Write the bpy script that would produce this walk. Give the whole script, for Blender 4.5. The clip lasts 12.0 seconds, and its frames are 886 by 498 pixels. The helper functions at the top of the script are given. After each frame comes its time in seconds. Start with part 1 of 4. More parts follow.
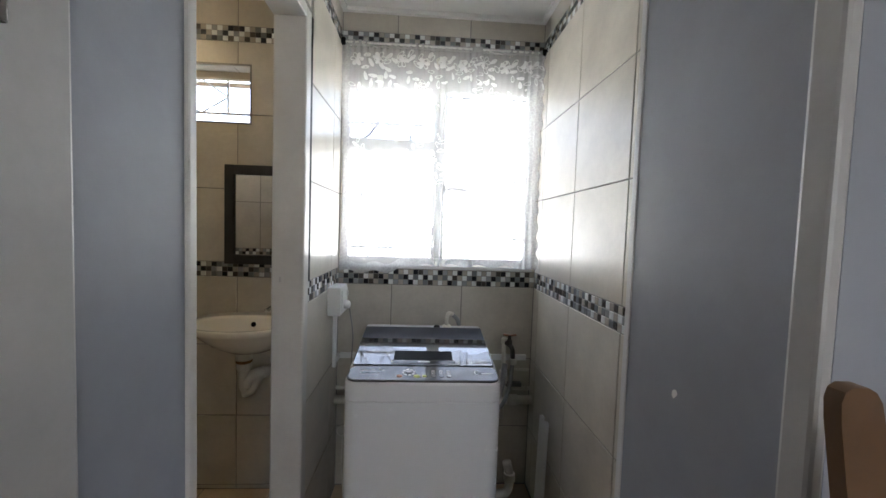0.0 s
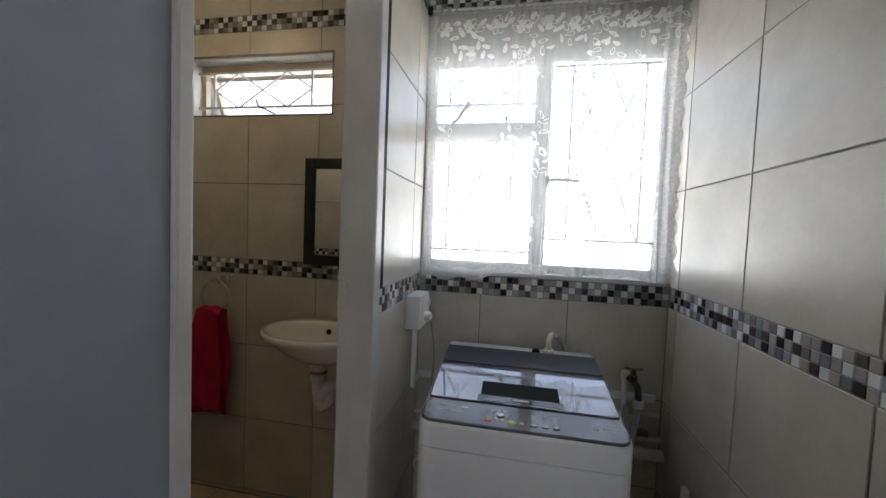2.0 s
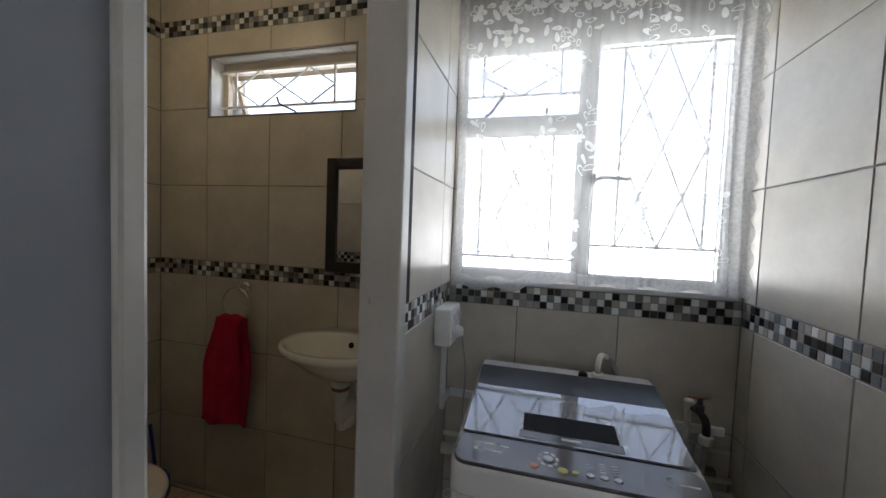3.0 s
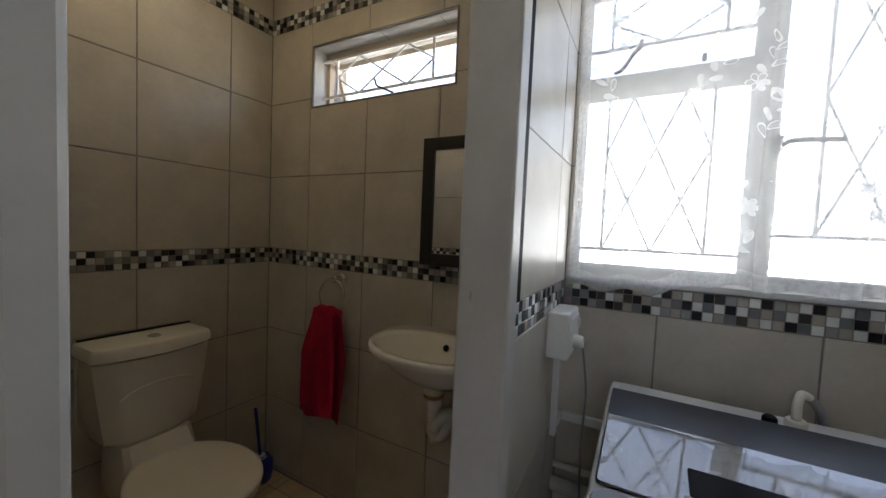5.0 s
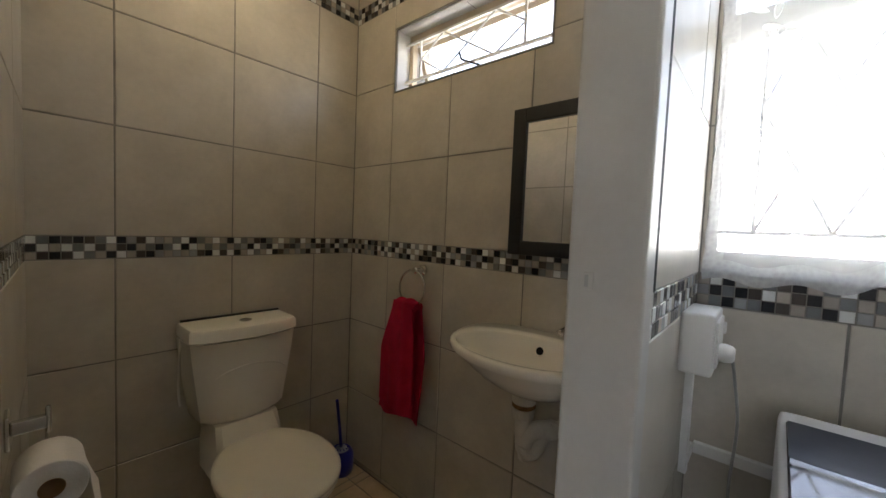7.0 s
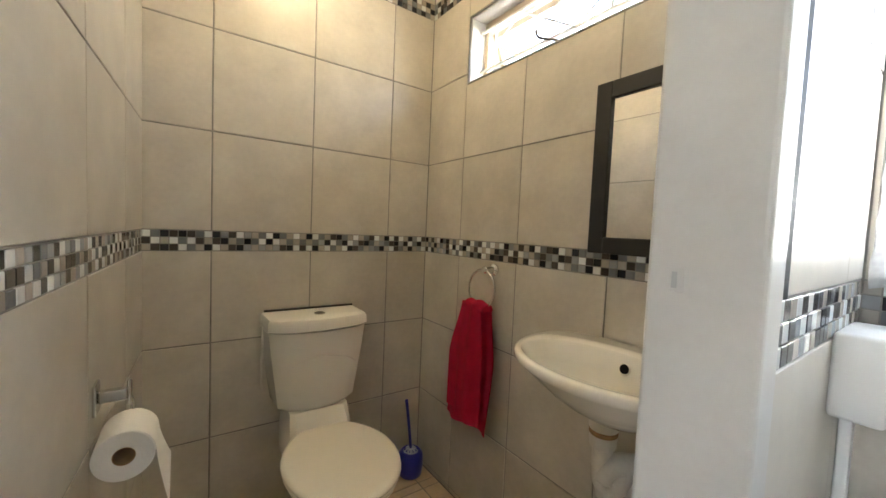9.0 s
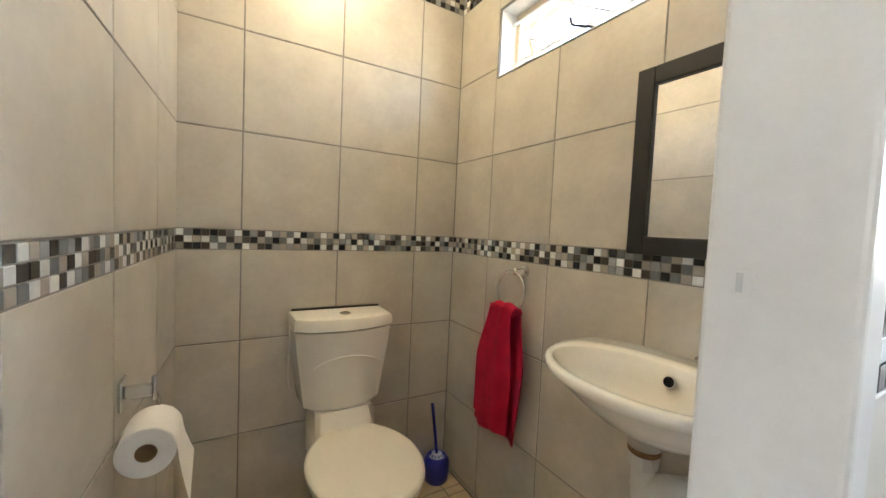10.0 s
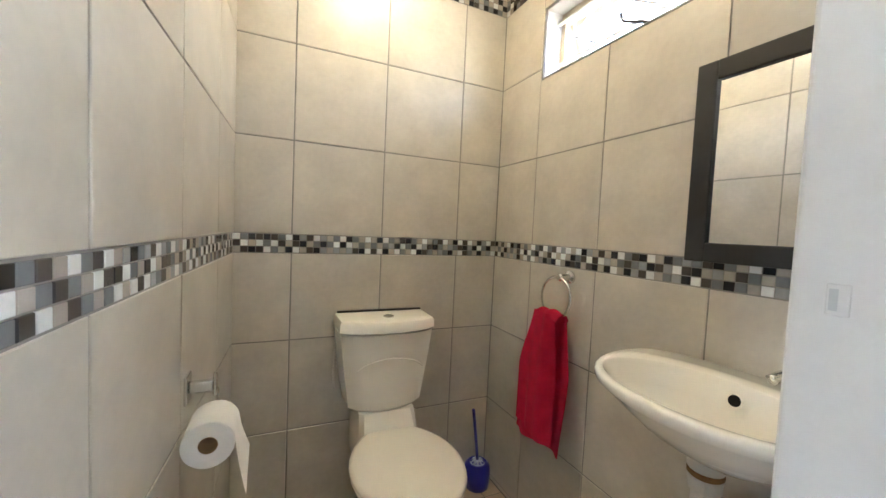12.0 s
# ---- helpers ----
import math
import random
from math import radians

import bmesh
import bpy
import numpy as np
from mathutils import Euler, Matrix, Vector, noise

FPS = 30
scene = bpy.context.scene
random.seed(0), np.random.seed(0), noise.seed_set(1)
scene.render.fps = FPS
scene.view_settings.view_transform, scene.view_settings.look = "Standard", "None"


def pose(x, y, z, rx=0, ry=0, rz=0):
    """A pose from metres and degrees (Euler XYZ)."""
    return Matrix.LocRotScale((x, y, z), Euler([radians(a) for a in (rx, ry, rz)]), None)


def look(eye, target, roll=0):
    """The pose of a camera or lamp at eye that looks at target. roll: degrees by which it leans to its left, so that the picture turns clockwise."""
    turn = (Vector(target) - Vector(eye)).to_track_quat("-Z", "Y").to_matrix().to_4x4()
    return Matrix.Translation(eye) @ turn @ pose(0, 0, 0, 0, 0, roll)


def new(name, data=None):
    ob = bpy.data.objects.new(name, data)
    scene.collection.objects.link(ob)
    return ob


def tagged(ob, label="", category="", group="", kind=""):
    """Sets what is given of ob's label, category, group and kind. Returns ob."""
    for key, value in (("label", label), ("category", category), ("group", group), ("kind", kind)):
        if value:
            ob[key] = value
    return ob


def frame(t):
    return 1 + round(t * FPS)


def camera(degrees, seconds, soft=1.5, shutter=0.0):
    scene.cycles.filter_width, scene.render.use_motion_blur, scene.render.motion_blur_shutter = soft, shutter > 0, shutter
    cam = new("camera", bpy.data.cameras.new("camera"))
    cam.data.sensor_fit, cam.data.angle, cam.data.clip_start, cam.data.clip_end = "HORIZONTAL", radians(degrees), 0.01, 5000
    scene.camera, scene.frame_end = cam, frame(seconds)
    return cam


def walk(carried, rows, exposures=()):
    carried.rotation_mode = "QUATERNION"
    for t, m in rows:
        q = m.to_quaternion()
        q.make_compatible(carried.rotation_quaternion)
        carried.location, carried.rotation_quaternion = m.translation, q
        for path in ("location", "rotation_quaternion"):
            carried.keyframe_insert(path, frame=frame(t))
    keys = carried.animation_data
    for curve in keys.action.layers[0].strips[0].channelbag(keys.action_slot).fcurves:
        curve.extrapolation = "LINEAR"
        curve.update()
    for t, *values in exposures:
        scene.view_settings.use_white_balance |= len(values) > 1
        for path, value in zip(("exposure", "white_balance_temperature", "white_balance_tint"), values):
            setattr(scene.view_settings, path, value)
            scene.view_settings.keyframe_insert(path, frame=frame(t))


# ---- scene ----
cam = camera(100.0, 12.0)
PATH = [
    (0, (-0.051, 0.023, 1.343), (0.064, 2.017, 1.241), 1.9),
    (0.5, (-0.022, 0.103, 1.349), (-0.012, 2.1, 1.249), 1.8),
    (1, (-0.01, 0.178, 1.341), (-0.131, 2.172, 1.245), 2.1),
    (1.5, (-0.033, 0.257, 1.33), (-0.279, 2.239, 1.228), 2.2),
    (2, (-0.074, 0.327, 1.322), (-0.439, 2.291, 1.226), 2.3),
    (2.5, (-0.1, 0.396, 1.33), (-0.539, 2.344, 1.232), 2.3),
    (3, (-0.124, 0.466, 1.339), (-0.627, 2.399, 1.24), 2.2),
    (5, (-0.228, 0.65, 1.284), (-1.196, 2.397, 1.18), 2.5),
    (5.5, (-0.271, 0.689, 1.269), (-1.353, 2.367, 1.163), 2.5),
    (6, (-0.3, 0.704, 1.259), (-1.456, 2.333, 1.155), 2.5),
    (6.5, (-0.317, 0.726, 1.239), (-1.54, 2.304, 1.134), 2.4),
    (7, (-0.33, 0.762, 1.223), (-1.647, 2.263, 1.116), 2.4),
    (9, (-0.347, 0.881, 1.199), (-1.984, 2.026, 1.092), 2.5),
    (9.5, (-0.363, 0.904, 1.191), (-2.047, 1.979, 1.086), 2.6),
    (10, (-0.378, 0.916, 1.191), (-2.102, 1.923, 1.086), 2.6),
    (10.5, (-0.384, 0.919, 1.193), (-2.144, 1.863, 1.09), 2.6),
    (11, (-0.389, 0.916, 1.195), (-2.178, 1.803, 1.093), 2.6),
    (11.5, (-0.391, 0.911, 1.199), (-2.2, 1.758, 1.097), 2.6),
    (12, (-0.39, 0.904, 1.197), (-2.209, 1.729, 1.097), 2.6),
]

EXPOSURES = [(0.0, 4.8, 6000, 8), (3.0, 4.05, 5950, 8), (5.0, 4.1, 6000, 8), (7.0, 4.8, 6150, 8), (9.0, 6.2, 6100, 6), (12.0, 6.7, 5500, 6)]
walk(cam, [(t, look(eye, target, roll)) for t, eye, target, roll in PATH], EXPOSURES)

# ---- light ----
world = bpy.data.worlds.new("sky")
scene.world = world
world.use_nodes = True
wn = world.node_tree
sky = wn.nodes.new("ShaderNodeTexSky")
sky.sky_type, sky.sun_disc = "NISHITA", False
sky.sun_elevation, sky.sun_rotation = radians(52), radians(200)
sky.air_density, sky.dust_density, sky.ozone_density = 0.7, 4.0, 1.0
haze = wn.nodes.new("ShaderNodeHueSaturation")      # bright hazy sky
haze.inputs["Saturation"].default_value = 0.45
wn.links.new(sky.outputs[0], haze.inputs["Color"])
wn.links.new(haze.outputs[0], wn.nodes["Background"].inputs[0])
wn.nodes["Background"].inputs[1].default_value = 0.065

sun = new("sun", bpy.data.lights.new("sun", "SUN"))
sun.data.energy, sun.data.angle, sun.data.color = 2.6, radians(0.6), (1.0, 0.97, 0.93)
sun.matrix_world = look((-2, -6, 9), (0, 0, 0))

# ---- sizes ----
FLOOR = 0.025
XT, YB, YS, XP = -1.902, 1.862, 0.745, -0.56      # toilet: west, north, south, partition
XL, XR, YL = -0.46, 0.529, 1.888                  # laundry: west, east, north
XG = 0.337                                        # grey wall on the east side
YOUT = 2.07                                       # outer face of the north wall
CEIL = 2.392


# ---- materials ----
def material(name, base, rough=0.5, metal=0.0, vary=0.08, scale=6.0, bump=0.0, bump_scale=60.0, coat=0.0, tint=None, per_object=0.0, spec=0.5):
    m = bpy.data.materials.new(name)
    m.use_nodes = True
    n, l = m.node_tree.nodes, m.node_tree.links
    b = n["Principled BSDF"]
    b.inputs["Roughness"].default_value, b.inputs["Metallic"].default_value = rough, metal
    b.inputs["Coat Weight"].default_value = coat
    b.inputs["Specular IOR Level"].default_value = spec
    co = n.new("ShaderNodeTexCoord")
    vec = co.outputs["Object"]
    if per_object:
        oi = n.new("ShaderNodeObjectInfo")
        add = n.new("ShaderNodeVectorMath")
        mul = n.new("ShaderNodeMath")
        mul.operation, mul.inputs[1].default_value = "MULTIPLY", 37.0
        l.new(oi.outputs["Random"], mul.inputs[0])
        l.new(vec, add.inputs[0])
        l.new(mul.outputs[0], add.inputs[1])
        vec = add.outputs[0]
    big, fine = n.new("ShaderNodeTexNoise"), n.new("ShaderNodeTexNoise")
    big.inputs["Scale"].default_value, big.inputs["Detail"].default_value = scale, 5
    fine.inputs["Scale"].default_value, fine.inputs["Detail"].default_value = scale * 9, 4
    l.new(vec, big.inputs["Vector"])
    l.new(vec, fine.inputs["Vector"])
    mixf = n.new("ShaderNodeMath")
    mixf.operation, mixf.inputs[1].default_value = "MULTIPLY_ADD", 0.3
    l.new(fine.outputs[0], mixf.inputs[0])
    l.new(big.outputs[0], mixf.inputs[2])
    ramp = n.new("ShaderNodeMapRange")
    ramp.inputs["From Min"].default_value, ramp.inputs["From Max"].default_value = 0.4, 0.9
    l.new(mixf.outputs[0], ramp.inputs[0])
    mix = n.new("ShaderNodeMix")
    mix.data_type = "RGBA"
    dark = tint or tuple(c * (1 - 2 * vary) for c in base)
    mix.inputs["A"].default_value = (*dark, 1)
    mix.inputs["B"].default_value = (*(min(1, c * (1 + vary)) for c in base), 1)
    l.new(ramp.outputs[0], mix.inputs["Factor"])
    out = mix.outputs["Result"]
    if per_object:
        hsv = n.new("ShaderNodeHueSaturation")
        mr = n.new("ShaderNodeMapRange")
        mr.inputs["To Min"].default_value, mr.inputs["To Max"].default_value = 1 - per_object, 1 + per_object
        l.new(oi.outputs["Random"], mr.inputs[0])
        l.new(mr.outputs[0], hsv.inputs["Value"])
        l.new(out, hsv.inputs["Color"])
        out = hsv.outputs[0]
    l.new(out, b.inputs["Base Color"])
    rr = n.new("ShaderNodeMapRange")
    rr.inputs["To Min"].default_value, rr.inputs["To Max"].default_value = rough * 0.85, min(1, rough * 1.2)
    l.new(fine.outputs[0], rr.inputs[0])
    l.new(rr.outputs[0], b.inputs["Roughness"])
    if bump:
        bn, bu = n.new("ShaderNodeTexNoise"), n.new("ShaderNodeBump")
        bn.inputs["Scale"].default_value, bn.inputs["Detail"].default_value = bump_scale, 4
        bu.inputs["Strength"].default_value, bu.inputs["Distance"].default_value = bump, 0.002
        l.new(vec, bn.inputs["Vector"])
        l.new(bn.outputs[0], bu.inputs["Height"])
        l.new(bu.outputs[0], b.inputs["Normal"])
    return m


GLASS_COLOURS = (("black", (0.020, 0.021, 0.026)), ("brown_black", (0.075, 0.066, 0.060)), ("mid_grey", (0.19, 0.20, 0.21)), ("tan", (0.42, 0.385, 0.335)),
                 ("pale_grey", (0.33, 0.345, 0.35)), ("white", (0.74, 0.76, 0.745)))
TILE = material("wall_tile_glaze", (0.54, 0.503, 0.432), 0.34, vary=0.09, scale=6.0, bump=0.05, bump_scale=25, per_object=0.025, spec=0.6)
GROUT = material("grey_grout", (0.27, 0.255, 0.235), 0.9, vary=0.15, scale=14, bump=0.3, bump_scale=200)
MOSAIC = [material("mosaic_glass_" + nm, c, 0.16, vary=0.06, scale=40, per_object=0.08) for nm, c in GLASS_COLOURS]
MOSAIC_WEIGHTS = (20, 10, 15, 22, 7, 26)
# Greyer than WHITE, one even tone for the entry frame and latch recess.
FRAMEGREY = material("grey_white_paint", (0.42, 0.42, 0.415), 0.4, vary=0.06, scale=7, bump=0.15, bump_scale=40)
GREY = material("grey_wall_paint", (0.29, 0.309, 0.350), 0.5, vary=0.09, scale=2.5, bump=0.32, bump_scale=22)
WHITE = material("white_gloss_paint", (0.55, 0.54, 0.515), 0.35, vary=0.05, scale=7, bump=0.12, bump_scale=45)
CEILING = material("white_ceiling_paint", (0.85, 0.85, 0.84), 0.8, vary=0.03, bump=0.1)
FLOORTILE = material("tan_floor_tile", (0.60, 0.47, 0.32), 0.35, vary=0.12, scale=9, bump=0.08, per_object=0.05)
REVEAL = material("pale_reveal_tile", (0.62, 0.60, 0.56), 0.3, vary=0.05, scale=8)
STEEL = material("white_painted_steel", (0.72, 0.72, 0.70), 0.4, vary=0.05, scale=12, bump=0.06)
BEIGE = material("cream_painted_steel", (0.60, 0.50, 0.37), 0.45, vary=0.06, scale=10)
BAR = material("white_bar_paint", (0.82, 0.81, 0.79), 0.45, vary=0.1, scale=20)
DARK = material("dark_oxidised_metal", (0.06, 0.05, 0.045), 0.5, metal=0.4, vary=0.2, scale=30)
STAY = material("worn_grey_stay", (0.32, 0.31, 0.30), 0.5, vary=0.2, scale=30)
TRIM = material("grey_aluminium_trim", (0.20, 0.19, 0.18), 0.4, metal=0.3, vary=0.1)
BEAD = material("white_corner_bead", (0.62, 0.62, 0.62), 0.45, vary=0.05)
CERAMIC = material("cream_vitreous_china", (0.88, 0.855, 0.78), 0.12, vary=0.02, scale=3, coat=0.4)
SEAT = material("cream_plastic_seat", (0.85, 0.815, 0.725), 0.22, vary=0.02, scale=3)
CHROME = material("chrome", (0.75, 0.75, 0.74), 0.12, metal=1.0, vary=0.03, scale=20)
BRASS = material("tarnished_brass", (0.25, 0.13, 0.075), 0.45, metal=0.7, vary=0.2, scale=40)
PVC = material("white_pvc_pipe", (0.66, 0.63, 0.56), 0.4, vary=0.07, scale=15)
RUST = material("brown_pipe_seal", (0.25, 0.14, 0.05), 0.7, vary=0.2, scale=40)
BLACK = material("black_frame_wood", (0.014, 0.014, 0.016), 0.4, vary=0.15, scale=20, bump=0.05)
RED = material("red_terry_towel", (0.46, 0.012, 0.048), 0.95, vary=0.12, scale=18, bump=1.0, bump_scale=420, spec=0.15)
PAPER = material("white_tissue_paper", (0.80, 0.79, 0.77), 0.95, vary=0.02, scale=20, bump=0.3, bump_scale=220, spec=0.1)
CARD = material("brown_cardboard", (0.32, 0.20, 0.10), 0.9, vary=0.1, scale=30)
BLUE = material("dark_blue_plastic", (0.016, 0.024, 0.32), 0.3, vary=0.08, scale=20)
BRISTLE = material("pale_bristles", (0.55, 0.60, 0.68), 0.8, vary=0.2, scale=80)
APPLIANCE = material("white_enamel_steel", (0.70, 0.705, 0.715), 0.25, vary=0.02, scale=2)
PLASTIC = material("white_plastic", (0.76, 0.76, 0.75), 0.35, vary=0.02, scale=6)
LIDBACK = material("satin_lid_dark_reflection", (0.05, 0.052, 0.06), 0.30, metal=0.5, vary=0.12, scale=9, spec=0.6)
GLASSLID = material("smoked_grey_lid", (0.125, 0.128, 0.142), 0.05, metal=0.7, vary=0.08, scale=6, coat=1.0, spec=1.0)
PANEL = material("silver_grey_panel", (0.085, 0.085, 0.092), 0.10, metal=0.2, vary=0.06, scale=4, coat=0.1, spec=0.6)
BLACKHOLE = material("black_plastic", (0.008, 0.008, 0.009), 0.6, vary=0.1, spec=0.12)
HOSE = material("grey_rubber_hose", (0.30, 0.30, 0.30), 0.55, vary=0.1, scale=30)
PRINT = material("pale_print", (0.60, 0.60, 0.60), 0.5, vary=0.02)
ORANGE = material("orange_button", (0.50, 0.22, 0.14), 0.3, vary=0.05)
YELLOW = material("yellow_green_button", (0.55, 0.58, 0.16), 0.3, vary=0.05)
SILVER = material("silver_button", (0.5, 0.5, 0.51), 0.25, metal=0.6, vary=0.05)
WOOD = material("varnished_pine", (0.13, 0.07, 0.032), 0.45, vary=0.15, scale=12, bump=0.1)
CONCRETE = material("outdoor_paving", (0.45, 0.44, 0.42), 0.9, vary=0.12, scale=2, bump=0.3)
PLASTER = material("pale_house_plaster", (0.74, 0.73, 0.71), 0.9, vary=0.06, scale=1.5, bump=0.2)
ROOFMAT = material("pale_roof_sheet", (0.55, 0.53, 0.50), 0.9, vary=0.15, scale=4)
WINDARK = material("far_window_glass", (0.26, 0.27, 0.275), 0.4, vary=0.1)
LEAF = material("garden_leaves", (0.07, 0.11, 0.04), 0.7, vary=0.25, scale=8)
BARK = material("brown_bark", (0.16, 0.11, 0.07), 0.9, vary=0.2, scale=12)

MIRROR = bpy.data.materials.new("mirror_silver")
MIRROR.use_nodes = True
mb = MIRROR.node_tree.nodes["Principled BSDF"]
mb.inputs["Base Color"].default_value, mb.inputs["Metallic"].default_value, mb.inputs["Roughness"].default_value = (0.86, 0.87, 0.86, 1), 1.0, 0.015

GLASS = bpy.data.materials.new("window_glass")
GLASS.use_nodes = True
gn, gl = GLASS.node_tree.nodes, GLASS.node_tree.links
gt, gg, gm = gn.new("ShaderNodeBsdfTransparent"), gn.new("ShaderNodeBsdfGlossy"), gn.new("ShaderNodeMixShader")
gg.inputs["Roughness"].default_value = 0.02
gm.inputs[0].default_value = 0.04
gl.new(gt.outputs[0], gm.inputs[1])
gl.new(gg.outputs[0], gm.inputs[2])
gl.new(gm.outputs[0], gn["Material Output"].inputs[0])

SHADE = bpy.data.materials.new("opal_lamp_glass")
SHADE.use_nodes = True
sb = SHADE.node_tree.nodes["Principled BSDF"]
sb.inputs["Base Color"].default_value = (0.9, 0.85, 0.75, 1)
sb.inputs["Emission Color"].default_value, sb.inputs["Emission Strength"].default_value = (1.0, 0.735, 0.41, 1), 0.45


def net_material(name, density, border):
    """Sheer net: partly clear, partly white thread that lets light through."""
    m = bpy.data.materials.new(name)
    m.use_nodes = True
    n, l = m.node_tree.nodes, m.node_tree.links
    n.remove(n["Principled BSDF"])
    co, sep = n.new("ShaderNodeTexCoord"), n.new("ShaderNodeSeparateXYZ")
    l.new(co.outputs["UV"], sep.inputs[0])

    def math(op, a, b=None, clamp=False):
        q = n.new("ShaderNodeMath")
        q.operation, q.use_clamp = op, clamp
        for i, v in enumerate((a, b)):
            if v is None:
                continue
            if isinstance(v, (int, float)):
                q.inputs[i].default_value = v
            else:
                l.new(v, q.inputs[i])
        return q.outputs[0]
    u, v = sep.outputs["X"], sep.outputs["Y"]
    weave = n.new("ShaderNodeTexNoise")
    weave.inputs["Scale"].default_value, weave.inputs["Detail"].default_value = 9, 4
    l.new(co.outputs["UV"], weave.inputs["Vector"])
    dens = math("ADD", density - 0.06, math("MULTIPLY", weave.outputs[0], 0.12))
    if border:
        edge = math("MAXIMUM", math("LESS_THAN", u, 0.035), math("GREATER_THAN", u, 0.915))
        hem = math("MAXIMUM", math("LESS_THAN", v, 0.04), math("GREATER_THAN", v, 0.975))
        cell = n.new("ShaderNodeTexVoronoi")
        cell.inputs["Scale"].default_value = 110
        l.new(co.outputs["UV"], cell.inputs["Vector"])
        knots = math("MULTIPLY", cell.outputs["Distance"], 0.13)
        dens = math("ADD", dens, math("MULTIPLY", math("MAXIMUM", edge, hem), math("ADD", knots, 0.04)), True)
    tr, di, tl, s1, s2 = (n.new("ShaderNodeBsdf" + k) if k else n.new("ShaderNodeMixShader") for k in ("Transparent", "Diffuse", "Translucent", "", ""))
    di.inputs[0].default_value = (0.95, 0.95, 0.95, 1)
    tl.inputs[0].default_value = (0.95, 0.95, 0.95, 1)
    s1.inputs[0].default_value = 0.32
    l.new(di.outputs[0], s1.inputs[1])
    l.new(tl.outputs[0], s1.inputs[2])
    l.new(dens, s2.inputs[0])
    l.new(tr.outputs[0], s2.inputs[1])
    l.new(s1.outputs[0], s2.inputs[2])
    l.new(s2.outputs[0], n["Material Output"].inputs[0])
    return m


LACE = net_material("white_lace_net", 0.28, True)
MOTIF = net_material("white_lace_motif", 0.62, False)


# ---- mesh helpers ----
def part(name, bm, mat, parent=None, label="", smooth=False):
    me = bpy.data.meshes.new(name)
    bm.normal_update()
    if smooth:
        for f in bm.faces:
            f.smooth = True
    bm.to_mesh(me)
    bm.free()
    me.materials.append(mat)
    ob = new(name, me)
    if parent:
        ob.parent = parent
    if label:
        ob["label"] = label
    if smooth == "auto":
        me.set_sharp_from_angle(angle=radians(40))
    return ob


def thing(name, label, category, at=(0, 0, 0), group="", kind=""):
    ob = new(name)
    ob.empty_display_size = 0.05
    return tagged(ob, label, category, group, kind)


def block(x0, x1, y0, y1, z0, z1, bm=None, bevel=0.0, seg=2):
    bm = bm or bmesh.new()
    vs = [bm.verts.new((x, y, z)) for z in (z0, z1) for y in (y0, y1) for x in (x0, x1)]
    fs = [bm.faces.new([vs[i] for i in q]) for q in ((0, 2, 3, 1), (4, 5, 7, 6), (0, 1, 5, 4), (2, 6, 7, 3), (0, 4, 6, 2), (1, 3, 7, 5))]
    if bevel:
        edges = list({e for f in fs for e in f.edges})
        bmesh.ops.bevel(bm, geom=edges, offset=bevel, segments=seg, profile=0.5, affect="EDGES")
    return bm


def loft(rings, close_start=True, close_end=True, bm=None):
    """Skin over closed rings of equal count."""
    bm = bm or bmesh.new()
    rows = [[bm.verts.new(p) for p in r] for r in rings]
    k = len(rows[0])
    for a, b in zip(rows, rows[1:]):
        for i in range(k):
            bm.faces.new((a[i], a[(i + 1) % k], b[(i + 1) % k], b[i]))
    if close_start:
        bm.faces.new(rows[0][::-1])
    if close_end:
        bm.faces.new(rows[-1])
    bmesh.ops.recalc_face_normals(bm, faces=bm.faces)
    return bm


def lathe(profile, at=(0, 0, 0), n=28, turn=None, bm=None):
    """profile: (radius, height) pairs round z."""
    rings = [[Vector((r * math.cos(2 * math.pi * i / n), r * math.sin(2 * math.pi * i / n), h)) for i in range(n)] for r, h in profile]
    m = Matrix.Translation(at) @ (turn or Matrix.Identity(4))
    return loft([[m @ p for p in r] for r in rings], bm=bm)


ALONG_X, ALONG_Y = Matrix.Rotation(radians(90), 4, "Y"), Matrix.Rotation(radians(-90), 4, "X")


def tube(points, r, n=10, closed=False, bm=None):
    pts = [Vector(p) for p in points]
    rings, up = [], None
    for i, p in enumerate(pts):
        a = pts[i - 1] if i or closed else p
        b = pts[(i + 1) % len(pts)] if i < len(pts) - 1 or closed else p
        d = (b - a).normalized()
        if up is None:
            up = d.orthogonal().normalized()
        up = (up - d * up.dot(d)).normalized()
        side = d.cross(up)
        rings.append([p + (up * math.cos(2 * math.pi * k / n) + side * math.sin(2 * math.pi * k / n)) * r for k in range(n)])
    if not closed:
        return loft(rings, bm=bm)
    bm = bm or bmesh.new()
    rows = [[bm.verts.new(p) for p in q] for q in rings]
    for a, b in zip(rows, rows[1:] + rows[:1]):
        for i in range(n):
            bm.faces.new((a[i], a[(i + 1) % n], b[(i + 1) % n], b[i]))
    bmesh.ops.recalc_face_normals(bm, faces=bm.faces)
    return bm


def smooth_path(pts, steps=6):
    """Catmull-Rom through the points."""
    p = [Vector(q) for q in pts]
    p = [p[0] * 2 - p[1]] + p + [p[-1] * 2 - p[-2]]
    out = []
    for i in range(1, len(p) - 2):
        for s in range(steps):
            t = s / steps
            out.append(0.5 * (2 * p[i] + (p[i + 1] - p[i - 1]) * t + (2 * p[i - 1] - 5 * p[i] + 4 * p[i + 1] - p[i + 2]) * t * t
                              + (3 * p[i] - p[i - 1] - 3 * p[i + 1] + p[i + 2]) * t ** 3))
    return out + [p[-2]]


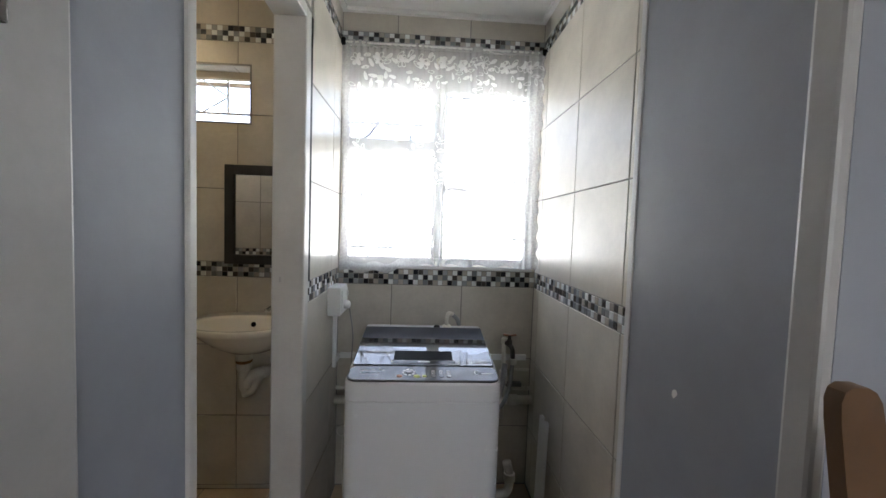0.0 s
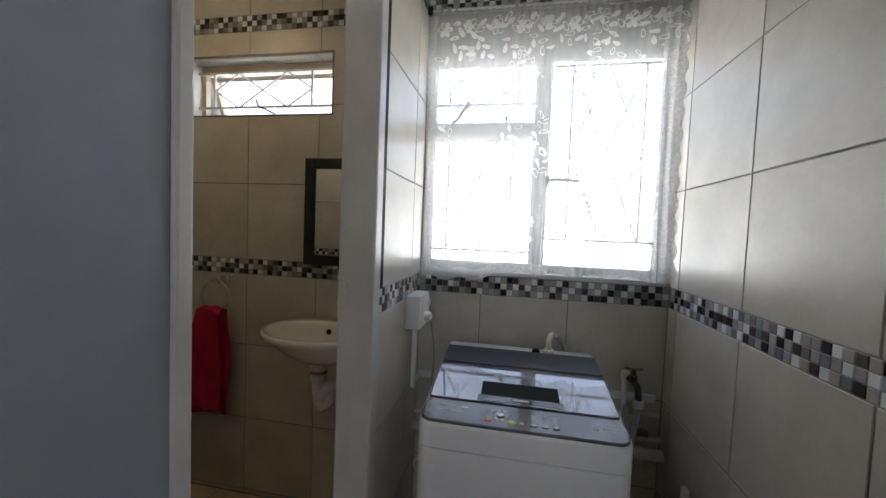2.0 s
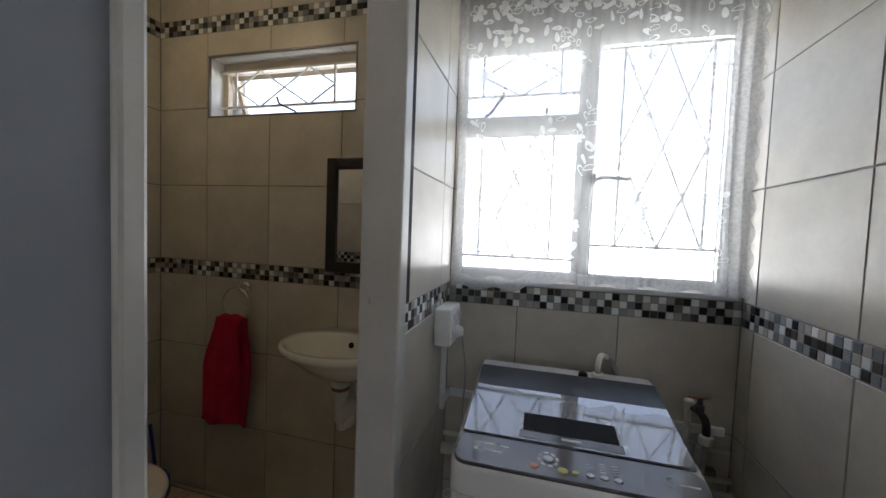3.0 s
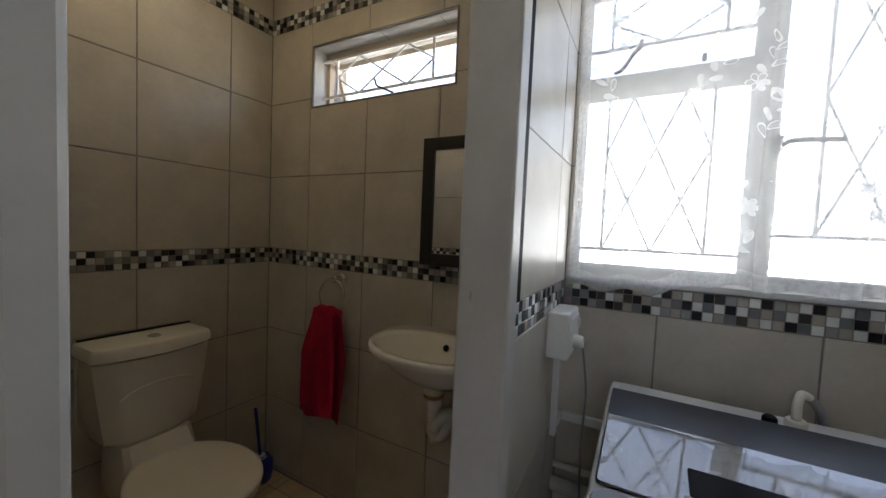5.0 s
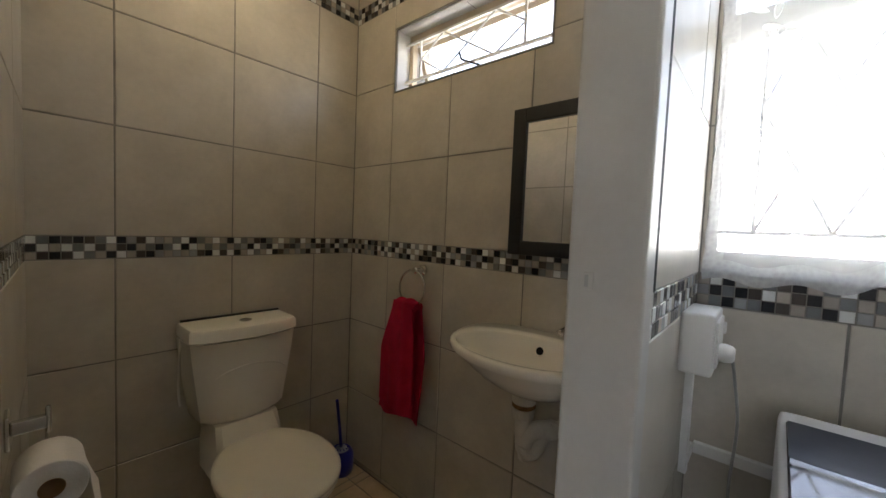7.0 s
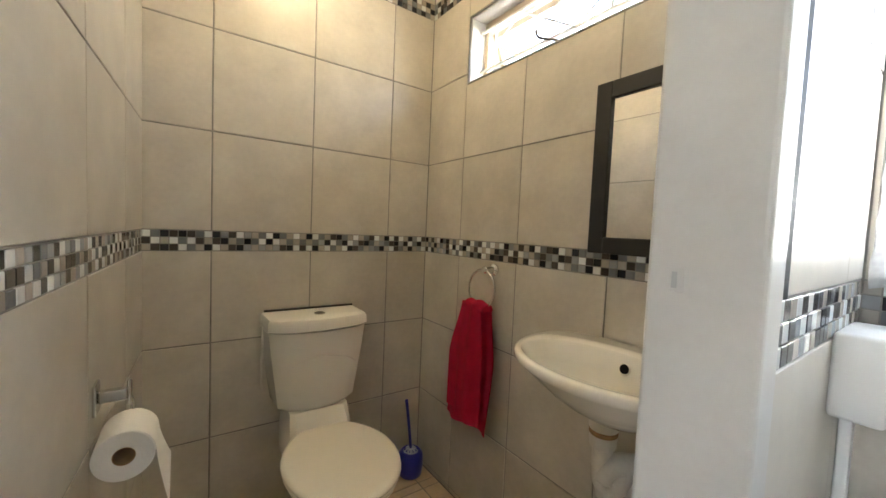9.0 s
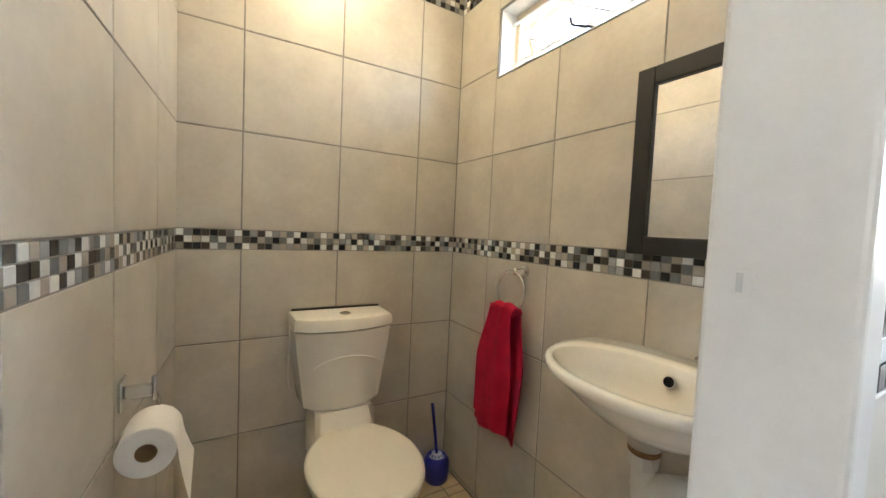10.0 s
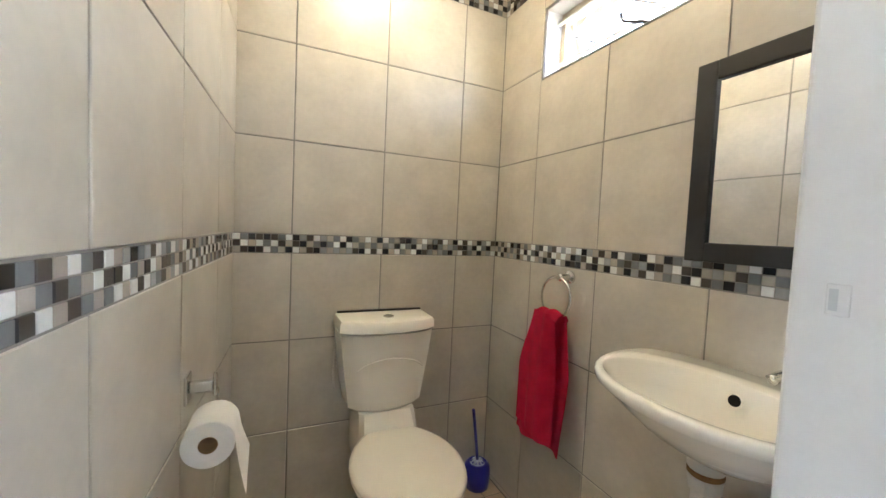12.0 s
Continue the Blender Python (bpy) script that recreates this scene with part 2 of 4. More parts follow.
def rounded(w, d, r, n=6, cx=0.0, cy=0.0, z=0.0):
    """A ring: rectangle w x d with corners of radius r."""
    out = []
    for sx, sy, a0 in ((1, 1, 0), (-1, 1, 90), (-1, -1, 180), (1, -1, 270)):
        for k in range(n + 1):
            a = radians(a0 + 90 * k / n)
            out.append((cx + sx * (w / 2 - r) + r * math.cos(a), cy + sy * (d / 2 - r) + r * math.sin(a), z))
    return out


# ---- structure ----
def wall(name, label, blocks, mat):
    bm = bmesh.new()
    for b in blocks:
        block(*b, bm=bm)
    return tagged(part(name, bm, mat), label, "wall", kind="structure")


R = 0.0025     # how far tiles stand proud of the grout
TOP = 2.60
# the north wall: two windows go through it
NX0, NX1 = XT - 0.2, XR + 0.2
LWX0, LWX1, LWZ0, LWZ1 = -0.447, 0.508, 1.158, 2.135
TWX0, TWX1, TWZ0, TWZ1 = -1.612, -0.880, 1.818, 2.082
XM = -0.51
wall_north = wall("wall_north", "tiled outer wall with a small high window", [
    (NX0, TWX0, YB + R, YOUT, 0, TOP), (TWX1, XM, YB + R, YOUT, 0, TOP), (TWX0, TWX1, YB + R, YOUT, 0, TWZ0), (TWX0, TWX1, YB + R, YOUT, TWZ1, TOP)], GROUT)
wall_laundry = wall("wall_laundry_north", "tiled outer wall with a wide curtained window", [
    (XM, LWX0, YL + R, YOUT, 0, TOP), (LWX1, NX1, YL + R, YOUT, 0, TOP), (LWX0, LWX1, YL + R, YOUT, 0, LWZ0), (LWX0, LWX1, YL + R, YOUT, LWZ1, TOP)], GROUT)
wall_west = wall("wall_west", "beige-tiled wall behind the toilet", [(XT - 0.2, XT - R, YS - 0.3, YB + R, 0, TOP)], GROUT)
wall_south = wall("wall_toilet_south", "beige-tiled side wall of the toilet room", [(XT - R, XP, YS - 0.10, YS - R, 0, TOP)], GROUT)
SKEW = Matrix.Translation((XT, 0.770, 0)) @ Matrix.Rotation(-0.054, 4, "Z") @ Matrix.Translation((-XT, -YS, 0))
wall_south.matrix_world = SKEW
wall_east = wall("wall_east", "grey-tiled side wall of the laundry", [(XR + R, XR + 0.2, 0.55, YL + R, 0, TOP)], GROUT)
HEAD = 2.075
wall_part = wall("wall_partition", "tiled partition between toilet and laundry", [
    (XP + R, XL - R, 1.372, YL + R, 0, TOP), (XP + R, XL - R, 0.69, 1.372, HEAD, TOP)], GROUT)
wall_grey_w = wall("wall_grey_west", "grey-painted plaster wall beside the toilet doorway", [(XP, XL, 0.478, 0.689, 0, TOP)], GREY)
wall_grey_e = wall("wall_grey_east", "grey-painted plaster wall with a chipped spot", [(XG, XR + 0.2, 0.385, 0.694, 0, TOP)], GREY)
# the room from which the walk starts
RX0, RX1, RY0 = -1.7, 1.6, -2.0
wall_room_n = wall("wall_room_north", "blue-grey painted wall round a doorway", [
    (RX0, XL - 0.06, 0.30, 0.478, 0, TOP), (XG + 0.012, RX1, 0.354, 0.385, 0, TOP), (XL - 0.06, XG + 0.012, 0.354, 0.385, 2.10, TOP)], GREY)
wall_room_w = wall("wall_room_west", "blue-grey painted wall", [(RX0 - 0.15, RX0, RY0, 0.478, 0, TOP)], GREY)
wall_room_e = wall("wall_room_east", "blue-grey painted wall", [(RX1, RX1 + 0.15, RY0, 0.385, 0, TOP)], GREY)
wall_room_s = wall("wall_room_south", "blue-grey painted wall with a window opening", [
    (RX0 - 0.15, 0.05, RY0 - 0.15, RY0, 0, TOP), (0.7, RX1 + 0.15, RY0 - 0.15, RY0, 0, TOP),
    (0.05, 0.7, RY0 - 0.15, RY0, 0, 1.1), (0.05, 0.7, RY0 - 0.15, RY0, 1.87, TOP)], GREY)
floor = tagged(part("floor", block(RX0, RX1, RY0, YL + 0.05, -0.10, FLOOR - R), GROUT), "grouted floor under tan tiles", "floor", kind="structure")
tfloor = tagged(part("floor_toilet", block(XT - 0.1, RX0, 0.4, YB + 0.05, -0.10, FLOOR - R), GROUT), "grouted floor under tan tiles", "floor", kind="structure")
ceiling = tagged(part("ceiling", block(XP - 0.02, XR + 0.1, 0.354, YL + 0.03, CEIL, CEIL + 0.1), CEILING), "flat white painted ceiling", "ceiling", kind="structure")
ceiling_t = tagged(part("ceiling_toilet", block(XT - 0.1, XP - 0.02, YS - 0.05, YB + 0.03, CEIL - 0.008, CEIL + 0.1), CEILING), "flat white painted ceiling", "ceiling", kind="structure")
ceiling_r = tagged(part("ceiling_room", block(RX0 - 0.1, RX1 + 0.1, RY0 - 0.1, 0.358, CEIL + 0.05, CEIL + 0.15), CEILING), "flat white painted ceiling", "ceiling", kind="structure")

# cornice in the laundry
bm = bmesh.new()
for x0, x1, y0, y1 in ((XL, XR, YL - 0.022, YL), (XR - 0.022, XR, 0.66, YL - 0.022), (XL, XL + 0.022, 1.4, YL - 0.022)):
    block(x0, x1, y0, y1, CEIL - 0.02, CEIL - 0.001, bm=bm)
tagged(part("trim", bm, CEILING), "thin white cornice strip under the ceiling", "cornice", kind="structure")

# ---- door frames ----
door_1 = thing("door_1", "white-painted toilet door frame with a strike hole, no leaf", "door frame", kind="structure")
part("jamb", block(-0.563, -0.453, 1.320, 1.3745, FLOOR, HEAD, bevel=0.006, seg=3), WHITE, door_1)
part("jamb", block(-0.563, -0.453, 0.689, 0.715, FLOOR, HEAD, bevel=0.005), WHITE, door_1)
part("head", block(-0.563, -0.453, 0.715, 1.320, 2.035, HEAD, bevel=0.004), WHITE, door_1)
# Black strip laid in place of the shade between jamb and tiles.
part("gap_shade", block(-0.4615, -0.4575, 1.376, 1.408, 1.140, HEAD, bevel=0.001, seg=1), BLACKHOLE, door_1, "black strip drawn as the shaded gap beside the tiles")
strike = part("strike_plate", block(-0.537, -0.522, 1.3193, 1.3206, 1.142, 1.168, bevel=0.0006, seg=1), WHITE, door_1, "paint-covered strike plate")
# Thin grey slip; the latch recess's shade is put into its colour.
part("strike_hole_shade", block(-0.535, -0.5295, 1.3189, 1.3194, 1.146, 1.164), FRAMEGREY, strike, "painted latch recess, its shade put into a grey slip")

door_2 = thing("door_2", "grey-white painted door frame at the room's doorway, no leaf", "door frame", kind="structure")
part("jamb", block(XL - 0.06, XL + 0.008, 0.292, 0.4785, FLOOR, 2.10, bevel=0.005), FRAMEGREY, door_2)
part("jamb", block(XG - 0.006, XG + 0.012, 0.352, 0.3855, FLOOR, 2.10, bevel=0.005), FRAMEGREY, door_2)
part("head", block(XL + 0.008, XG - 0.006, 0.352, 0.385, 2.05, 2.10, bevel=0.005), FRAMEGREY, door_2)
for z in (1.523,):
    part("hinge", block(XL + 0.006, XL + 0.014, 0.385, 0.408, z, z + 0.042, bevel=0.003), DARK, door_2, "dark hinge leaf")

# white plaster bead at the east grey wall's corner, and the chip in its paint
tagged(part("trim_bead", block(XG - 0.002, XG + 0.012, 0.680, 0.697, FLOOR, CEIL, bevel=0.002), BEAD), "white corner bead at the wall's edge", "corner bead", kind="structure")
bm = bmesh.new()
random.seed(4)
ring = [(XG - 0.001, 0.552 + 0.006 * math.cos(a) * random.uniform(0.6, 1.1), 1.108 + 0.007 * math.sin(a) * random.uniform(0.6, 1.2)) for a in [k * math.tau / 9 for k in range(9)]]
loft([ring, [(XG + 0.002, y, z) for _, y, z in ring]], bm=bm)
part("paint_chip", bm, PAPER, wall_grey_e, "white chip in the grey paint")

# ---- windows ----
def bars(parent, x0, x1, y, horizontals, hx0, hx1, lines, r=0.0048, mat=BAR):
    """Burglar bars: full-width horizontals, uprights at x0 and x1 and slanting rods given in the unit square (u, v down)."""
    ztop, zbot = horizontals[0], horizontals[-1]
    for z in horizontals:
        part("bar", block(hx0, hx1, y - r, y + r, z - r, z + r), mat, parent)
    for x in (x0, x1):
        part("bar", block(x - r * 0.8, x + r * 0.8, y - r * 0.8, y + r * 0.8, zbot, ztop), mat, parent)
    for u0, v0, u1, v1 in lines:
        a = (x0 + u0 * (x1 - x0), y + 0.003, ztop + v0 * (zbot - ztop))
        b = (x0 + u1 * (x1 - x0), y + 0.003, ztop + v1 * (zbot - ztop))
        part("bar", tube([a, b], r * 0.8, 6), mat, parent)


window_1 = thing("window_1", "white steel window with diamond burglar bars", "window", kind="structure")
FY0, FY1 = 1.968, 1.998
HB = LWZ1 - 0.080
part("window_frame", block(LWX0, LWX0 + 0.006, FY0, FY1, LWZ0, LWZ1, bevel=0.003), STEEL, window_1)
part("window_frame", block(LWX1 - 0.014, LWX1, FY0, FY1, LWZ0, LWZ1, bevel=0.003), STEEL, window_1)
part("window_frame", block(LWX0 + 0.006, LWX1 - 0.014, FY0, FY1, HB, LWZ1, bevel=0.003), STEEL, window_1)
part("window_frame", block(LWX0 + 0.006, LWX1 - 0.014, FY0, FY1, LWZ0, LWZ0 + 0.030, bevel=0.003), STEEL, window_1)
part("head_bead", block(LWX0 + 0.006, LWX1 - 0.014, FY0 - 0.012, FY0 - 0.0005, HB + 0.030, HB + 0.042, bevel=0.003), STEEL, window_1)
part("mullion", block(0.000, 0.055, FY0 - 0.003, FY1, LWZ0 + 0.030, HB, bevel=0.004), STEEL, window_1)
part("transom", block(LWX0 + 0.006, 0.000, FY0 - 0.002, FY1, 1.740, 1.795, bevel=0.004), STEEL, window_1)


def sash(x0, x1, z0, z1, y0, w=0.007):
    s = part("sash", block(x0, x0 + w, y0, y0 + 0.022, z0, z1, block(x1 - w, x1, y0, y0 + 0.022, z0, z1, block(x0 + w, x1 - w, y0, y0 + 0.022, z1 - w, z1, block(x0 + w, x1 - w, y0, y0 + 0.022, z0, z0 + w)))), STEEL, window_1)
    g = part("pane", block(x0 + w, x1 - w, y0 + 0.010, y0 + 0.013, z0 + w, z1 - w), GLASS, s, "clear glass pane")
    g.visible_shadow = False


sash(LWX0 + 0.006, 0.000, 1.795, HB, FY0 + 0.012)
sash(LWX0 + 0.006, 0.000, LWZ0 + 0.030, 1.740, FY0 + 0.012)
sash(0.055, LWX1 - 0.014, LWZ0 + 0.030, HB, FY0 + 0.012)
BY = 1.945
bars(window_1, -0.368, -0.077, BY, (2.026, 1.867), LWX0 + 0.004, 0.008, ((0, .5, .5, 0), (.5, 0, 1, .5), (1, .5, .5, 1), (.5, 1, 0, .5)))
bars(window_1, -0.364, -0.092, BY, (1.716, 1.245), LWX0 + 0.004, 0.020, ((.25, 0, 0, .36), (.25, 0, 1, 1), (.75, 0, 0, 1), (.75, 0, 1, .36), (0, .36, .5, 1), (1, .36, .5, 1)))
bars(window_1, 0.139, 0.418, BY, (2.016, 1.306), 0.052, LWX1 - 0.004, ((0, 0, 1, 1), (1, 0, 0, 1), (.5, 0, 0, .5), (.5, 0, 1, .5), (0, .5, .5, 1), (1, .5, .5, 1)))
stay = part("stay_arm", tube(smooth_path([(-0.358, 1.955, 1.800), (-0.335, 1.945, 1.806), (-0.303, 1.930, 1.845), (-0.290, 1.926, 1.852), (-0.286, 1.925, 1.876)], 4), 0.0062, 8), STAY, window_1, "worn grey casement stay", True)
part("stay_peg", block(-0.13, -0.118, 1.955, 1.968, 1.800, 1.822, bevel=0.002), TRIM, window_1)
part("window_handle", tube(smooth_path([(0.056, 1.965, 1.528), (0.062, 1.950, 1.546), (0.090, 1.942, 1.555), (0.178, 1.938, 1.549)], 4), 0.007, 8), STAY, window_1, "worn casement handle", True)
part("handle_plate", block(0.040, 0.066, 1.955, 1.966, 1.535, 1.575, bevel=0.003), STAY, window_1)
part("sill_stay", tube([(0.09, 1.955, 1.186), (0.30, 1.95, 1.190), (0.44, 1.945, 1.186)], 0.005, 8), STAY, window_1, "casement stay lying along the sill")
part("window_sill", block(LWX0, LWX1, YL - 0.004, FY0, LWZ0 - 0.008, LWZ0 + 0.004, bevel=0.002), TILE, window_1, "tiled sill")
part("sill_edge", block(LWX0 - 0.006, LWX1 + 0.004, YL - 0.008, YL - 0.003, LWZ0 - 0.014, LWZ0 + 0.004, bevel=0.001, seg=1), BEAD, window_1, "pale sill edge trim")

window_2 = thing("window_2", "cream steel hopper window with diamond bars, tilted open", "window", kind="structure")
WY = 1.938
part("window_frame", block(TWX0, TWX0 + 0.024, WY, WY + 0.03, TWZ0, TWZ1, bevel=0.003), BEIGE, window_2)
part("window_frame", block(TWX1 - 0.018, TWX1, WY, WY + 0.03, TWZ0, TWZ1, bevel=0.003), BEIGE, window_2)
part("window_frame", block(TWX0 + 0.024, TWX1 - 0.018, WY, WY + 0.03, TWZ1 - 0.036, TWZ1, bevel=0.003), BEIGE, window_2)
part("window_frame", block(TWX0 + 0.024, TWX1 - 0.018, WY, WY + 0.03, TWZ0, TWZ0 + 0.012, bevel=0.003), BEIGE, window_2)
tilt = Matrix.Translation((0, WY + 0.02, TWZ1 - 0.05)) @ Matrix.Rotation(radians(24), 4, "X")
bm = bmesh.new()
sx0, sx1, sh = TWX0 + 0.028, TWX1 - 0.022, 0.212
for b in ((sx0, sx0 + 0.02, 0, 0.02, -sh, 0), (sx1 - 0.02, sx1, 0, 0.02, -sh, 0), (sx0 + 0.02, sx1 - 0.02, 0, 0.02, -0.02, 0), (sx0 + 0.02, sx1 - 0.02, 0, 0.02, -sh, -sh + 0.02)):
    block(*b, bm=bm)
bm.transform(tilt)
s2 = part("sash", bm, BEIGE, window_2, "cream top-hung sash standing open")
bm = block(sx0 + 0.02, sx1 - 0.02, 0.008, 0.011, -sh + 0.02, -0.02)
bm.transform(tilt)
g2 = part("pane", bm, GLASS, s2, "clear glass pane")
g2.visible_shadow = False
bars(window_2, -1.520, -1.010, 1.920, (2.034, 1.872), TWX0, TWX1, ((0, .5, .25, 0), (.25, 0, .5, .5), (.5, .5, .75, 0), (.75, 0, 1, .5), (1, .5, .75, 1), (.75, 1, .5, .5), (.5, .5, .25, 1), (.25, 1, 0, .5)), 0.0048)
part("stay_arm", tube(smooth_path([(-1.251, 1.857, 1.886), (-1.246, 1.857, 1.876), (-1.238, 1.858, 1.858), (-1.205, 1.864, 1.842), (-1.165, 1.872, 1.8245)], 5), 0.0042, 8), DARK, window_2, "dark hooked window stay", True)
rim = 0.007
bm = bmesh.new()
for b in ((TWX0 - rim, TWX0, TWZ0 - rim, TWZ1 + rim), (TWX1, TWX1 + rim, TWZ0 - rim, TWZ1 + rim), (TWX0, TWX1, TWZ1, TWZ1 + rim), (TWX0, TWX1, TWZ0 - rim, TWZ0)):
    block(b[0], b[1], YB - 0.003, YB + 0.02, b[2], b[3], bm=bm)
part("edge_trim", bm, TRIM, window_2, "dark metal tile trim round the opening")
for x in (-1.245, -0.965):
    part("reveal_joint", block(x, x + 0.003, YB + 0.018, WY, TWZ1 - 0.0035, TWZ1 - 0.001), GROUT, window_2)
part("reveal_tile", block(TWX0, TWX1, YB + 0.004, WY, TWZ1 - 0.003, TWZ1 + 0.001), REVEAL, window_2)
part("reveal_tile", block(TWX0 - 0.001, TWX0 + 0.003, YB + 0.004, WY, TWZ0, TWZ1 - 0.003), REVEAL, window_2)
part("reveal_tile", block(TWX1 - 0.003, TWX1 + 0.001, YB + 0.004, WY, TWZ0, TWZ1 - 0.003), REVEAL, window_2)
part("reveal_tile", block(TWX0 + 0.003, TWX1 - 0.003, YB + 0.004, WY, TWZ0 - 0.001, TWZ0 + 0.003), REVEAL, window_2)

# ---- outside ----
ground = tagged(part("ground", block(-120, 120, -120, 120, -0.30, -0.12), CONCRETE), "sunlit pale paving and yard", "ground", kind="structure")
house = thing("neighbour_house", "pale plastered neighbouring house with barred windows and pale roof", "house")
part("wall", block(-9, 11, 7.5, 13, -0.12, 2.55), PLASTER, house)
roof = bmesh.new()
loft([[(-9.6, 6.9, 2.5), (11.6, 6.9, 2.5), (11.6, 13.6, 2.5), (-9.6, 13.6, 2.5)], [(-9.6, 6.9, 2.6), (11.6, 6.9, 2.6), (11.6, 13.6, 2.6), (-9.6, 13.6, 2.6)],
      [(-7, 10.2, 3.3), (9, 10.2, 3.3), (9, 10.3, 3.3), (-7, 10.3, 3.3)]], bm=roof)
part("roof", roof, ROOFMAT, house)
for x in (-5.2, -1.9, 1.2, 4.6):
    w = part("window", block(x, x + 1.3, 7.47, 7.52, 1.0, 2.15), WINDARK, house)
    for k in range(4):
        part("frame", block(x + k * 1.3 / 3 - 0.02, x + k * 1.3 / 3 + 0.02, 7.45, 7.475, 1.0, 2.15), STEEL, w)
    for z in (1.0, 1.55, 2.15):
        part("frame", block(x, x + 1.3, 7.452, 7.474, z - 0.02, z + 0.02), STEEL, w)


def shrub(at, h, seed):
    rng = random.Random(seed)
    t = thing("garden_shrub", "leafy green shrub in the yard outside", "shrub")
    trunk = bmesh.new()
    tips = []
    for k in range(6):
        a = rng.uniform(0, math.tau)
        tip = Vector((math.cos(a) * h * 0.3, math.sin(a) * h * 0.3, h * rng.uniform(0.6, 0.95)))
        tube(smooth_path([(0, 0, 0), tip * 0.4 + Vector((0, 0, 0.1 * h)), tip], 3), 0.02, 6, bm=trunk)
        tips.append(tip)
    trunk.transform(Matrix.Translation(at))
    part("trunk", trunk, BARK, t)
    crown = bmesh.new()
    for k in range(700):
        tip = rng.choice(tips)
        c = Vector(at) + tip * rng.uniform(0.5, 1.05) + Vector([rng.gauss(0, h * 0.11) for _ in range(3)])
        d = Vector([rng.gauss(0, 1) for _ in range(3)]).normalized() * 0.06
        e = d.orthogonal().normalized() * 0.025
        crown.faces.new([crown.verts.new(c + v) for v in (-d, e, d, -e)])
    part("crown", crown, LEAF, t)


shrub((2.3, 5.2, -0.12), 2.1, 5)

# ---- washing machine ----
washer = thing("washing_machine", "white top-loading washing machine with smoked grey lid", "washing machine")
WX, WY0, WY1 = -0.030, 1.243, 1.760
WW, WD, WCY = 0.534, WY1 - WY0, (WY0 + WY1) / 2


def ztop(y):
    return 0.831 + (y - WY0) * 0.122


def square_back(ring):
    """Pull the back corners out so that they are nearly square."""
    out = []
    for x, y, z in ring:
        if y > WCY + 0.15:
            ex, ey = max(p[0] for p in ring), max(p[1] for p in ring)
            dx, dy = abs(x - WX) - (ex - WX), y - ey
            if dx > -0.04 and dy > -0.04:
                k = 0.75
                m = min(-dx, -dy)
                x += math.copysign(k * m, x - WX)
                y += k * m
        out.append((x, y, z))
    return out


body = loft([square_back(rounded(WW - 0.03, WD - 0.03, 0.035, 6, WX, WCY, 0.045)), square_back(rounded(WW - 0.004, WD - 0.004, 0.04, 6, WX, WCY, 0.055)), square_back(rounded(WW, WD, 0.04, 6, WX, WCY, 0.075)),
             square_back(rounded(WW, WD, 0.04, 6, WX, WCY, 0.761)), square_back(rounded(WW - 0.003, WD - 0.003, 0.039, 6, WX, WCY, 0.7625))])
part("body", body, APPLIANCE, washer, smooth="auto")


def slope_ring(w, d, r, h, cx=WX, cy=WCY):
    return [(x, y, ztop(y) + h) for x, y, _ in square_back(rounded(w, d, r, 6, cx, cy))]


cap = loft([square_back(rounded(WW - 0.003, WD - 0.003, 0.039, 6, WX, WCY, 0.7635)), square_back(rounded(WW, WD, 0.04, 6, WX, WCY, 0.765)), slope_ring(WW, WD, 0.04, -0.012),
            slope_ring(WW - 0.005, WD - 0.005, 0.038, -0.004), slope_ring(WW - 0.016, WD - 0.016, 0.034, 0.0)])
part("top_cover", cap, APPLIANCE, washer, smooth="auto")


def plate(x0, x1, y0, y1, r, h0, h1, soft=0.003, tilt=0.0):
    w, d, cx, cy = x1 - x0, y1 - y0, (x0 + x1) / 2, (y0 + y1) / 2
    bm = loft([slope_ring(w, d, r, h0, cx, cy), slope_ring(w, d, r, h1 - soft, cx, cy), slope_ring(w - 2 * soft, d - 2 * soft, max(r - soft, 0.0008), h1, cx, cy)])
    for v in bm.verts:
        if v.co.z > ztop(v.co.y) + h0 + 0.0005:
            v.co.z += (v.co.y - 1.350) * tilt
    return bm


lid = part("lid", plate(WX - 0.257, WX + 0.257, 1.350, 1.676, 0.010, -0.002, 0.007, tilt=0.04), GLASSLID, washer, "smoked dark grey glossy lid", "auto")
# Darker plate; the wall's dark reflection in the lid is put into its colour.
part("lid_back", plate(WX - 0.2555, WX + 0.2555, 1.560, 1.6745, 0.008, 0.003, 0.0076, 0.0005, tilt=0.04), LIDBACK, lid, "satin back end of the lid, darkened as if reflecting the wall", "auto")
part("lid_window", plate(-0.142, 0.078, 1.384, 1.452, 0.004, 0.003, 0.0095, 0.001, tilt=0.04), BLACKHOLE, lid, "black recessed lid grip")
part("grip_surround", plate(-0.150, 0.086, 1.357, 1.3835, 0.003, 0.003, 0.0085, 0.001, tilt=0.04), PANEL, lid)
part("logo_plate", plate(-0.052, -0.008, 1.367, 1.374, 0.001, 0.005, 0.0095, 0.0003, tilt=0.04), PRINT, lid, "small pale printed bar")
panel = part("control_panel", plate(WX - 0.2605, WX + 0.2605, 1.2475, 1.3465, 0.033, -0.002, 0.005), PANEL, washer, "grey control panel with buttons", "auto")


def on_slope(bm, x, y, h):
    bm.transform(Matrix.Translation((x, y, ztop(y) + h)) @ Matrix.Rotation(math.atan(0.122), 4, "X"))
    return bm


